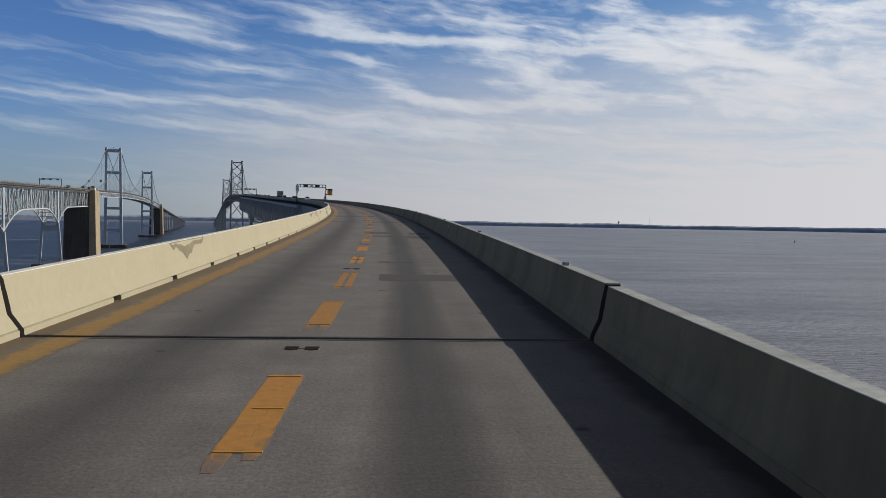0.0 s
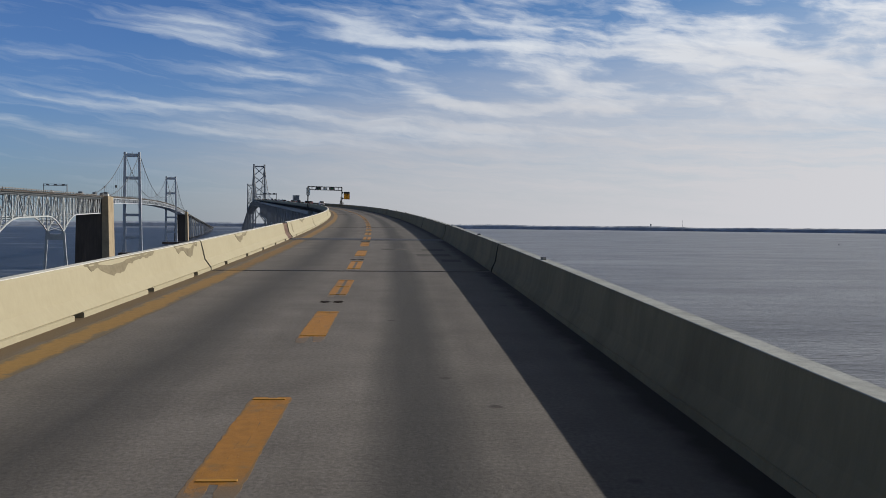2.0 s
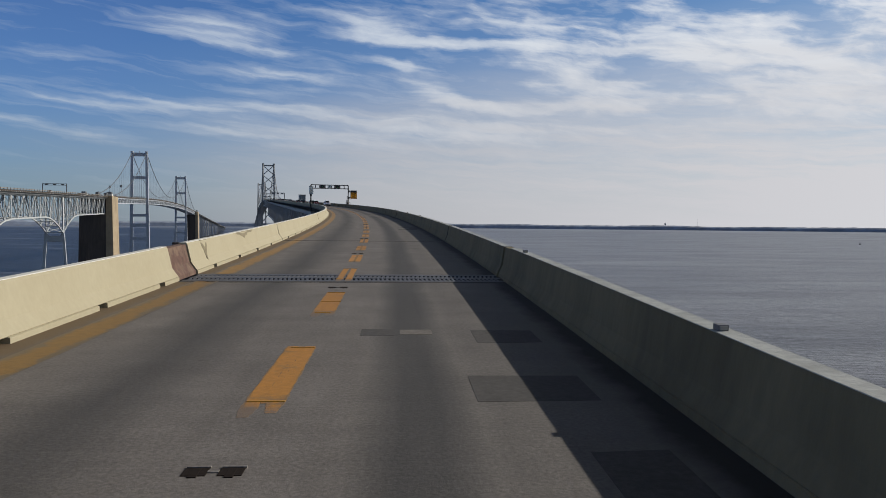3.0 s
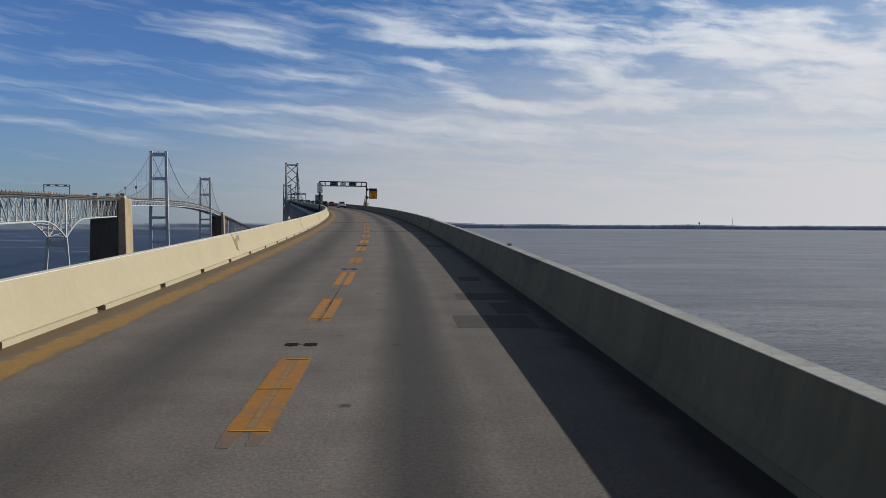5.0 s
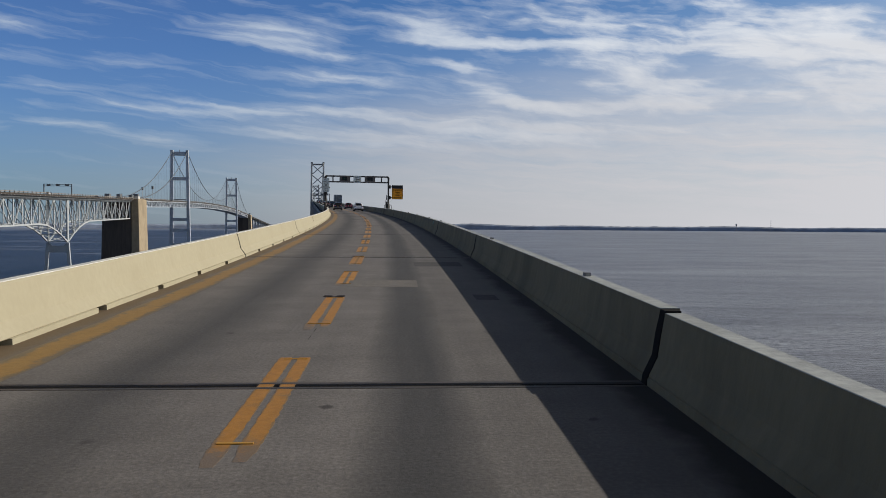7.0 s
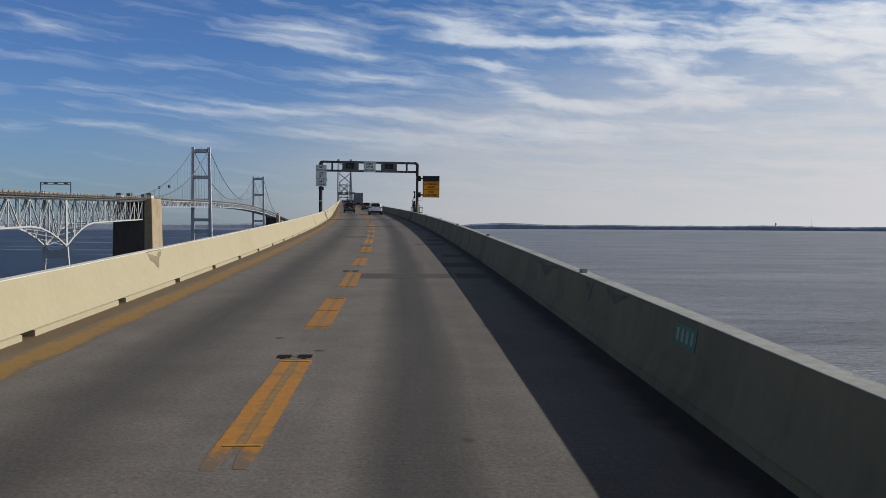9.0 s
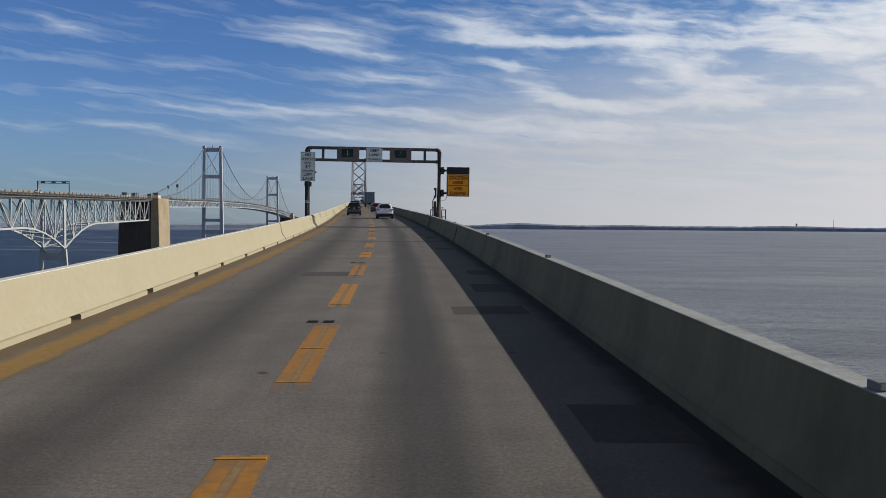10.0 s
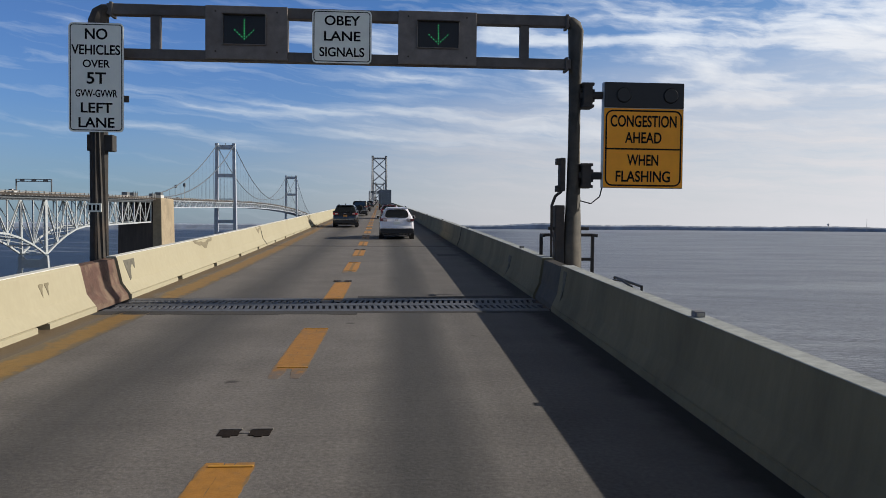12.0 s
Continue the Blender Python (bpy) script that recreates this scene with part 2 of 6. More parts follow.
def tube(bm, pts, r, n=8):
    """A round bar through points."""
    pts = [Vector(p) for p in pts]
    rings = []
    for i, p in enumerate(pts):
        d = (pts[min(i + 1, len(pts) - 1)] - pts[max(i - 1, 0)]).normalized()
        s = d.cross(Vector((0, 0, 1)))
        s = (s if s.length > 1e-3 else Vector((1, 0, 0))).normalized()
        u = s.cross(d)
        rr = r[i] if isinstance(r, (list, tuple)) else r
        rings.append([bm.verts.new(p + (s * math.cos(k * math.tau / n) + u * math.sin(k * math.tau / n)) * rr) for k in range(n)])
    for a, c in zip(rings, rings[1:]):
        for k in range(n):
            bm.faces.new((a[k - 1], c[k - 1], c[k], a[k]))
    bm.faces.new(rings[0]), bm.faces.new(rings[-1][::-1])
    return bm


# ---- the two bridges' lines ----
ROAD_Z, GRADE, SAG = 36.9, 0.02674, 1.0387e-5
HEAD0, BEND, BEND_END = radians(1.7819), radians(0.04538), 310.5


def crest(s):
    """Height of our roadway: a steady climb, rounded over the main span."""
    c = min(s, BEND_END)
    z = ROAD_Z + GRADE * c + SAG * c * c / 2
    g = GRADE + SAG * BEND_END
    if s > BEND_END:
        z += g * (s - BEND_END)
    if s > 900:
        z -= (g / 700) * (min(s, 1600) - 900) ** 2
    if s > 1600:
        z -= 2 * g * (s - 1600)
    return z


def line(s):
    """Plan of our roadway at s metres: x, y and heading."""
    c = min(s, BEND_END)
    a = HEAD0 + BEND * c
    x, y = (math.cos(a) - math.cos(HEAD0)) / BEND, (math.sin(a) - math.sin(HEAD0)) / BEND
    if s > BEND_END:
        x, y = x - math.sin(a) * (s - BEND_END), y + math.cos(a) * (s - BEND_END)
    return x, y, a


def on(s, u, z=0.0):
    """A point of our bridge: s along, u to the right of the double dashed line, z over the roadway."""
    x, y, a = line(s)
    return Vector((x + math.cos(a) * u, y + math.sin(a) * u, crest(s) + z))


def seat(s, u, z=0.0, turn=0.0):
    """The pose of a thing that stands on the roadway and faces along it (+y ahead)."""
    x, y, a = line(s)
    slope = math.atan2(crest(s + 1) - crest(s - 1), 2)
    return Matrix.Translation(on(s, u, z)) @ Matrix.Rotation(a + radians(turn), 4, "Z") @ Matrix.Rotation(slope, 4, "X")


W_HEAD = radians(15.87)
W1 = Vector((-376.9, 945.9, 0))


def w_deck(a):
    if a < 0:
        return 65.3 + 0.0195 * a
    if a < 620:
        return 65.3 + 0.0195 * a - 0.5 * (0.047 / 620) * a * a
    return w_deck(619.999) - 0.0275 * (a - 620)


def west(a, l, z=0.0):
    """A point of the other bridge: a along from its first tower, l to the right, z over the water."""
    return Vector((W1.x - math.sin(W_HEAD) * a + math.cos(W_HEAD) * l, W1.y + math.cos(W_HEAD) * a + math.sin(W_HEAD) * l, z))


def sweep(bm, profile, stations, at, closed=True):
    """Draws a cross-section (u, z) along a line of stations."""
    rings = [[bm.verts.new(at(s, u, z)) for u, z in profile] for s in stations]
    n = len(profile)
    for a, c in zip(rings, rings[1:]):
        for k in range(0 if closed else 1, n):
            bm.faces.new((a[k - 1], a[k], c[k], c[k - 1]))
    if closed:
        bm.faces.new(rings[0][::-1]), bm.faces.new(rings[-1])
    return bm


def steps(a, c, d):
    n = max(1, round(abs(c - a) / d))
    return [a + (c - a) * i / n for i in range(n + 1)]


# ---- water and far shore ----
SEA_RIM = 13.0      # height of the bay at its rim, raised to fit the far waterline to the camera's view


def water():
    m = bpy.data.materials.new("bay_water")
    m.use_nodes = True
    t = m.node_tree
    p = t.nodes["Principled BSDF"]
    p.inputs["Roughness"].default_value, p.inputs["IOR"].default_value = 0.36, 1.333
    co = t.nodes.new("ShaderNodeTexCoord").outputs["Object"]
    drawn = t.nodes.new("ShaderNodeMapping")
    drawn.inputs["Rotation"].default_value, drawn.inputs["Scale"].default_value = (0, 0, 0.35), (0.35, 1.0, 1.0)
    t.links.new(co, drawn.inputs[0])
    bands = t.nodes.new("ShaderNodeMapping")
    bands.inputs["Rotation"].default_value, bands.inputs["Scale"].default_value = (0, 0, 0.12), (0.45, 1.5, 1.0)
    t.links.new(co, bands.inputs[0])
    streak = t.nodes.new("ShaderNodeMapping")
    streak.inputs["Rotation"].default_value, streak.inputs["Scale"].default_value = (0, 0, 0.2), (0.0032, 0.0105, 1.0)
    t.links.new(co, streak.inputs[0])
    small = noise_at(t, drawn.outputs[0], 0.45, 6.0, 0.62, 0.3)
    swell = noise_at(t, drawn.outputs[0], 0.05, 3.0, 0.5)
    gust = ramp(t, noise_at(t, bands.outputs[0], 0.010, 6.0, 0.66, 0.6), ((0.36, 0.0), (0.66, 1.0)))
    # sheen painted in: thin pale slicks, and low sky reflected along the far coast
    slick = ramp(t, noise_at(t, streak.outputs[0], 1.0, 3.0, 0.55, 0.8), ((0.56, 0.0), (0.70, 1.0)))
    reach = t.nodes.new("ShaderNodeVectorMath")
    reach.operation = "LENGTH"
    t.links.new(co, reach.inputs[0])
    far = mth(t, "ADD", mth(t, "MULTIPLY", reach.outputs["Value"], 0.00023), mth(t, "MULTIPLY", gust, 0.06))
    sky_sheen = mth(t, "MAXIMUM", ramp(t, far, ((0.90, 0.0), (0.97, 0.35), (1.04, 0.6))), mth(t, "MULTIPLY", slick, 0.6))
    # light and dark of the ripples painted into the colour
    ripple = t.nodes.new("ShaderNodeMapping")
    ripple.inputs["Rotation"].default_value, ripple.inputs["Scale"].default_value = (0, 0, 0.25), (0.26, 0.42, 1.0)
    t.links.new(co, ripple.inputs[0])
    ripple_tone = ramp(t, noise_at(t, ripple.outputs[0], 1.0, 6.0, 0.7), ((0.30, 0.60), (0.70, 1.56)))
    deep = mix(t, 1.0, mix(t, gust, (0.070, 0.074, 0.090), (0.176, 0.186, 0.214)), ripple_tone, "MULTIPLY")
    # left water painted darker, right lighter, for the sky each side reflects
    place = t.nodes.new("ShaderNodeSeparateXYZ")
    t.links.new(co, place.inputs[0])
    sideways = mth(t, "ADD", place.outputs[0], mth(t, "MULTIPLY", place.outputs[1], 0.12))
    bright_side = mth(t, "ADD", mth(t, "MULTIPLY", mth(t, "ADD", sideways, mth(t, "MULTIPLY", gust, 60.0)), 0.006), 0.35, True)
    deep = mix(t, bright_side, (0.012, 0.013, 0.020), deep)
    t.links.new(mix(t, sky_sheen, deep, (0.25, 0.26, 0.285)), p.inputs["Base Color"])
    h = mth(t, "ADD", mth(t, "MULTIPLY", small, mth(t, "ADD", mth(t, "MULTIPLY", gust, 0.6), 0.7)), mth(t, "MULTIPLY", swell, 1.4))
    bn = node(t, "ShaderNodeBump", Strength=1.0, Distance=0.7)
    t.links.new(h, bn.inputs["Height"]), t.links.new(bn.outputs[0], p.inputs["Normal"])
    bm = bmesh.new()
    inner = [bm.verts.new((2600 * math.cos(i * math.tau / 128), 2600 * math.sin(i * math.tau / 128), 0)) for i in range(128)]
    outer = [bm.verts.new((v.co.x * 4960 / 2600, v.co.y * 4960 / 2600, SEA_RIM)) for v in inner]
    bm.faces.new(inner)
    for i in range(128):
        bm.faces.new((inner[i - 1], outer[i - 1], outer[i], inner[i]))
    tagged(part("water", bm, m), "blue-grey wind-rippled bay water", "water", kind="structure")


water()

# blue-grey base colour holds the distance haze over the trees
SHORE = material("hazed_wooded_shore", (0.28, 0.33, 0.43), 1.0, grain=0.25, grain_scale=0.02, stain=0.4, stain_scale=0.006)
MAST = material("grey_mast", (0.3, 0.32, 0.35), 0.6)


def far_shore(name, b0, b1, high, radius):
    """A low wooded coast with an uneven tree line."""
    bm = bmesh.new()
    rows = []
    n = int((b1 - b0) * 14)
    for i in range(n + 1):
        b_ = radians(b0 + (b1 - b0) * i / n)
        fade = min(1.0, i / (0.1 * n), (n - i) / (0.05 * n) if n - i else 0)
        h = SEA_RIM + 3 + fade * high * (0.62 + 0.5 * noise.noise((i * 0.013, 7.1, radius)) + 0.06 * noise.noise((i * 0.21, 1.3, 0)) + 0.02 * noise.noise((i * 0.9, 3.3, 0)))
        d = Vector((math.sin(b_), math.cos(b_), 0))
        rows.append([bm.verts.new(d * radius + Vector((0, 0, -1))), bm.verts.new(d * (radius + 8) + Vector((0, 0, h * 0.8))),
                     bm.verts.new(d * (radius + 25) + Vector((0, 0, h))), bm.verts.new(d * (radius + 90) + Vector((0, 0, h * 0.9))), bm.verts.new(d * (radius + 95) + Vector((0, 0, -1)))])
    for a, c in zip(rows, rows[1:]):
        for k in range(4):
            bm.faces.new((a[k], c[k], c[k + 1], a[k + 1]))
    return tagged(part(name, bm, SHORE), "low dark wooded shoreline across the bay, haze in its colour", "shore", kind="structure")


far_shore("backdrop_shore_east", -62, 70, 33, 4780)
bm = bmesh.new()
d = Vector((math.sin(radians(15.6)), math.cos(radians(15.6)), 0)) * 4700
tube(bm, [d + Vector((0, 0, -1)), d + Vector((0, 0, 74))], [1.4, 0.6], 6)
tagged(part("radio_mast", bm, MAST), "thin grey radio mast on the far shore", "mast")
bm = bmesh.new()
d = Vector((math.sin(radians(13.5)), math.cos(radians(13.5)), 0)) * 4700
tube(bm, [d + Vector((0, 0, z)) for z in (-1, 40, 42, 45, 49, 52, 53)], [1.6, 1.4, 3.5, 5.0, 5.0, 3.2, 0.6], 10)
tagged(part("water_tower", bm, MAST), "small grey water tower on the far shore", "water tower")


# ---- roadway ----
def road_material():
    m = bpy.data.materials.new("roadway_concrete")
    m.use_nodes = True
    t = m.node_tree
    p = t.nodes["Principled BSDF"]
    p.inputs["Roughness"].default_value, p.inputs["Specular IOR Level"].default_value = 0.80, 0.4
    uv = t.nodes.new("ShaderNodeUVMap").outputs[0]
    sep = t.nodes.new("ShaderNodeSeparateXYZ")
    t.links.new(uv, sep.inputs[0])
    u, s = sep.outputs[0], sep.outputs[1]
    wob = mth(t, "MULTIPLY", mth(t, "SUBTRACT", noise_at(t, uv, 0.25, 3.0), 0.5), 0.35)
    uw = mth(t, "ADD", u, wob)
    # oil darkening along the middle of each lane, and polished wheel tracks beside it
    def bandf(centre, half):
        return mth(t, "SUBTRACT", 1.0, mth(t, "DIVIDE", mth(t, "ABSOLUTE", mth(t, "SUBTRACT", uw, centre)), half), True)
    oil = mth(t, "MAXIMUM", mth(t, "MULTIPLY", bandf(1.62, 0.70), 1.0), mth(t, "MULTIPLY", bandf(-1.75, 1.05), 0.62))
    oil = mth(t, "MAXIMUM", oil, mth(t, "MULTIPLY", bandf(2.45, 1.1), 0.24))
    oil = ramp(t, oil, ((0.05, 0.0), (0.40, 0.62), (0.72, 1.0)))
    long = t.nodes.new("ShaderNodeMapping")
    long.inputs["Scale"].default_value = (1.6, 0.12, 1)
    t.links.new(uv, long.inputs[0])
    streaks = noise_at(t, long.outputs[0], 1.0, 5.0, 0.6)
    speck = noise_at(t, uv, 22.0, 5.0, 0.75)
    cloudy = noise_at(t, uv, 0.8, 5.0, 0.6)
    base = ramp(t, cloudy, ((0.3, (0.112, 0.102, 0.095)), (0.7, (0.165, 0.151, 0.141))))
    col = mix(t, ramp(t, streaks, ((0.45, 0.0), (0.75, 0.45))), base, (0.088, 0.080, 0.073))
    col = mix(t, mth(t, "MULTIPLY", oil, ramp(t, streaks, ((0.25, 0.80), (0.7, 1.0)))), col, (0.046, 0.044, 0.044))
    col = mix(t, 1.0, col, ramp(t, speck, ((0.30, 0.66), (0.5, 1.0), (0.70, 1.42))), "MULTIPLY")
    # faint bands raked across, and a few dark spalls
    across = t.nodes.new("ShaderNodeMapping")
    across.inputs["Scale"].default_value = (0.35, 5.0, 1)
    t.links.new(uv, across.inputs[0])
    col = mix(t, 1.0, col, ramp(t, noise_at(t, across.outputs[0], 1.0, 5.0, 0.7), ((0.3, 0.95), (0.7, 1.05))), "MULTIPLY")
    cell = node(t, "ShaderNodeTexVoronoi", Scale=0.85)
    ruffled = t.nodes.new("ShaderNodeVectorMath")
    ruffled.operation = "MULTIPLY_ADD"
    ruffled.inputs[1].default_value = (0.12, 0.12, 0)
    rough_uv = node(t, "ShaderNodeTexNoise", Scale=9.0, Detail=3.0)
    t.links.new(uv, rough_uv.inputs["Vector"])
    t.links.new(rough_uv.outputs["Color"], ruffled.inputs[0]), t.links.new(uv, ruffled.inputs[2])
    t.links.new(ruffled.outputs[0], cell.inputs["Vector"])
    pit = mth(t, "MULTIPLY", ramp(t, cell.outputs["Distance"], ((0.045, 0.85), (0.085, 0.0))), mth(t, "GREATER_THAN", noise_at(t, uv, 0.37, 1.0), 0.53))
    col = mix(t, pit, col, (0.030, 0.026, 0.024))

    # right shoulder darkened for the barrier's shade, then grimy gutters by the kerbs
    ragged = mth(t, "ADD", u, mth(t, "MULTIPLY", mth(t, "SUBTRACT", noise_at(t, uv, 1.1, 5.0, 0.65), 0.5), 0.62))
    col = mix(t, mth(t, "MULTIPLY", mth(t, "SUBTRACT", ragged, 2.75), 0.6, True), col, (0.104, 0.100, 0.097))
    edge = mth(t, "SUBTRACT", mth(t, "ABSOLUTE", mth(t, "ADD", ragged, -0.03)), 3.73)
    col = mix(t, mth(t, "MULTIPLY", edge, 3.2, True), col, mix(t, mth(t, "GREATER_THAN", u, 0.0), (0.125, 0.088, 0.050), (0.025, 0.024, 0.023)))
    t.links.new(col, p.inputs["Base Color"])
    # grooves raked across the lanes
    rake = t.nodes.new("ShaderNodeMapping")
    rake.inputs["Scale"].default_value = (1.5, 14.0, 1)
    t.links.new(uv, rake.inputs[0])
    groove = noise_at(t, rake.outputs[0], 1.0, 2.0, 0.6)
    h = mth(t, "ADD", mth(t, "MULTIPLY", groove, 0.13), mth(t, "MULTIPLY", speck, 0.55))
    bn = node(t, "ShaderNodeBump", Strength=1.0, Distance=0.008)
    t.links.new(h, bn.inputs["Height"]), t.links.new(bn.outputs[0], p.inputs["Normal"])
    return m


ROAD = road_material()
SEAL = material("black_rubber_seal", (0.012, 0.011, 0.011), 0.9, spec=0.1)
PATCH = material("dark_patch_concrete", (0.060, 0.056, 0.054), 0.85, grain=0.3, grain_scale=14, stain=0.4, stain_scale=1.5, bump=0.004, bump_scale=60)
PALE_PATCH = material("pale_patch_concrete", (0.150, 0.136, 0.120), 0.85, grain=0.25, grain_scale=12, stain=0.4, stain_scale=1.2, bump=0.004, bump_scale=60)
def paint_material(name, base, under, wear, fade=0.30, thinning=0.26):
    """Road paint, cracked and worn through to the concrete."""
    m = material(name, base, 0.6, grain=0.2, grain_scale=9, bump=0.003, bump_scale=60, per_piece=0.14)
    t = m.node_tree
    p = t.nodes["Principled BSDF"]
    col = p.inputs["Base Color"].links[0].from_socket
    co = t.nodes.new("ShaderNodeTexCoord").outputs["Object"]
    rnd = t.nodes.new("ShaderNodeObjectInfo")
    far = t.nodes.new("ShaderNodeVectorMath")
    far.operation = "ADD"
    t.links.new(co, far.inputs[0])
    cx = t.nodes.new("ShaderNodeCombineXYZ")
    t.links.new(mth(t, "MULTIPLY", rnd.outputs["Random"], 90.0), cx.inputs[1])
    t.links.new(cx.outputs[0], far.inputs[1])
    # thinner towards the sides of the line
    uv = t.nodes.new("ShaderNodeSeparateXYZ")
    t.links.new(t.nodes.new("ShaderNodeUVMap").outputs[0], uv.inputs[0])
    thin = mth(t, "MULTIPLY", ramp(t, mth(t, "ABSOLUTE", mth(t, "SUBTRACT", uv.outputs[0], 0.5)), ((fade, 0.0), (0.5, 1.0))), thinning)
    tail = mth(t, "MULTIPLY", ramp(t, uv.outputs[1], ((0.0, 1.0), (0.9, 0.0))), 0.34)
    blotch = mth(t, "MULTIPLY", mth(t, "SUBTRACT", noise_at(t, far.outputs[0], 0.7, 3.0), 0.5), 0.5)
    thin = mth(t, "ADD", mth(t, "ADD", thin, blotch), tail)
    f = ramp(t, mth(t, "ADD", thin, noise_at(t, far.outputs[0], 3.2, 7.0, 0.72)), ((wear, 0.0), (wear + 0.16, 0.92)))
    bare = mix(t, ramp(t, uv.outputs[1], ((0.25, 0.8), (0.75, 0.0))), under, (0.120, 0.105, 0.092))
    t.links.new(mix(t, f, col, bare), p.inputs["Base Color"])
    return m


YELLOW = paint_material("yellow_road_paint", (0.375, 0.170, 0.022), (0.19, 0.120, 0.052), 0.555, 0.36, 0.26)
RIDGE = material("thick_yellow_paint", (0.46, 0.235, 0.030), 0.55, grain=0.15, grain_scale=12)
GAP_STAIN = material("yellow_stained_concrete", (0.25, 0.155, 0.065), 0.8, grain=0.3, grain_scale=9)
EDGE_YELLOW = paint_material("worn_yellow_edge_paint", (0.255, 0.148, 0.040), (0.130, 0.103, 0.068), 0.60, 0.16, 0.34)
GRATE = material("blue_grey_grating_steel", (0.085, 0.090, 0.105), 0.6, 0.15, grain=0.25, grain_scale=6, stain=0.4, stain_scale=2)
RUST = material("rusted_steel_plate", (0.105, 0.054, 0.040), 0.75, 0.2, grain=0.35, grain_scale=5, stain=0.8, stain_scale=2.2, stain_colour=(0.22, 0.16, 0.11), bump=0.006, bump_scale=20)
MARKER = material("black_marker_slot", (0.020, 0.015, 0.013), 0.95, spec=0.1, grain=0.3, grain_scale=30)
CAST = material("worn_marker_casting", (0.22, 0.20, 0.18), 0.6, 0.3, grain=0.3, grain_scale=25)

ARMOUR = material("worn_joint_steel", (0.062, 0.056, 0.052), 0.6, 0.3, grain=0.4, grain_scale=5, stain=0.6, stain_scale=1.5, stain_colour=(0.12, 0.09, 0.07))
JOINTS = [11.9, 69.4, 109.6, 167.85, 188.8, 208.8, 267.6, 307.7]
GRATES = [(88.7, 90.7), (287.05, 289.0)]
cuts = sorted([(j - 0.07, j + 0.07) for j in JOINTS] + GRATES)


def stations(a, c):
    return steps(a, c, 4.0) if c <= 330 else steps(a, c, 15.0)


road = tagged(empty("road"), "two-lane grey concrete bridge roadway with oil-darkened lanes", "road", kind="structure")


def slab(a, c):
    st = stations(a, c)
    us = (-4.95, -2.5, 0.0, 2.5, 5.0)
    bm = bmesh.new()
    layer = bm.loops.layers.uv.new("uv")
    top = [[bm.verts.new(on(s, u)) for u in us] for s in st]
    low = [[bm.verts.new(on(s, u, -0.25)) for u in (us[0], us[-1])] for s in st]
    for i in range(len(st) - 1):
        for k in range(len(us) - 1):
            f = bm.faces.new((top[i][k], top[i][k + 1], top[i + 1][k + 1], top[i + 1][k]))
            for lp, (su, ss) in zip(f.loops, ((us[k], st[i]), (us[k + 1], st[i]), (us[k + 1], st[i + 1]), (us[k], st[i + 1]))):
                lp[layer].uv = (su, ss)
        bm.faces.new((low[i][0], top[i][0], top[i + 1][0], low[i + 1][0]))
        bm.faces.new((top[i][-1], low[i][1], low[i + 1][1], top[i + 1][-1]))
    bm.faces.new((*top[0][::-1], *low[0])), bm.faces.new((*top[-1], *low[-1][::-1]))
    part("deck_slab", bm, ROAD, road)


edges = [-70.0] + [e_ for c in cuts for e_ in c] + [1010.0]
for a, c in zip(edges[::2], edges[1::2]):
    slab(a, c)
slab(1010.0, 1640.0)
bm = bmesh.new()
sweep(bm, [(4.9, -0.25), (4.9, -1.1), (-4.85, -1.1), (-4.85, -0.25)], stations(-70, 330) + stations(345, 1640), on)
part("deck_underside", bm, SEAL, road)
for j in JOINTS:
    bm = bmesh.new()
    sweep(bm, [(4.3, -0.015), (4.3, -0.2), (-4.2, -0.2), (-4.2, -0.015)], [j - 0.069, j + 0.069], on)
    part("joint_seal", bm, SEAL, road, "black rubber joint seal")
    for e0, e1 in ((j - 0.155, j - 0.075), (j + 0.075, j + 0.155)):
        part("joint_angle", sweep(bmesh.new(), [(4.28, 0.004), (4.28, -0.05), (-4.2, -0.05), (-4.2, 0.004)], [e0, e1], on), ARMOUR, road, "worn dark steel joint edge")

# finger gratings at the span ends
bar = bmesh.new()
box(bar, -0.033, 0.033, -0.225, 0.225, -0.07, -0.002, 0.005)
bar = finish(bar, "grating_bar", GRATE)
for g0, g1 in GRATES:
    grate = part("grating", sweep(bmesh.new(), [(4.3, -0.14), (4.3, -0.24), (-4.2, -0.24), (-4.2, -0.14)], [g0 + 0.02, g1 - 0.02], on), SEAL, road, "blue-grey steel finger grating")
    mid = (g0 + g1) / 2
    for a, c in ((g0, g0 + 0.35), (mid - 0.18, mid + 0.18), (g1 - 0.35, g1)):
        part("grating_rail", sweep(bmesh.new(), [(4.3, 0.0), (4.3, -0.13), (-4.2, -0.13), (-4.2, 0.0)], [a, c], on), GRATE, road)
    for k in range(70):
        for c in ((g0 + 0.35 + mid - 0.18) / 2, (g1 - 0.35 + mid + 0.18) / 2):
            piece("grating_bar", bar, seat(c, -4.12 + k * 0.12, 0.0, 5.0 if c < mid else -5.0), road)

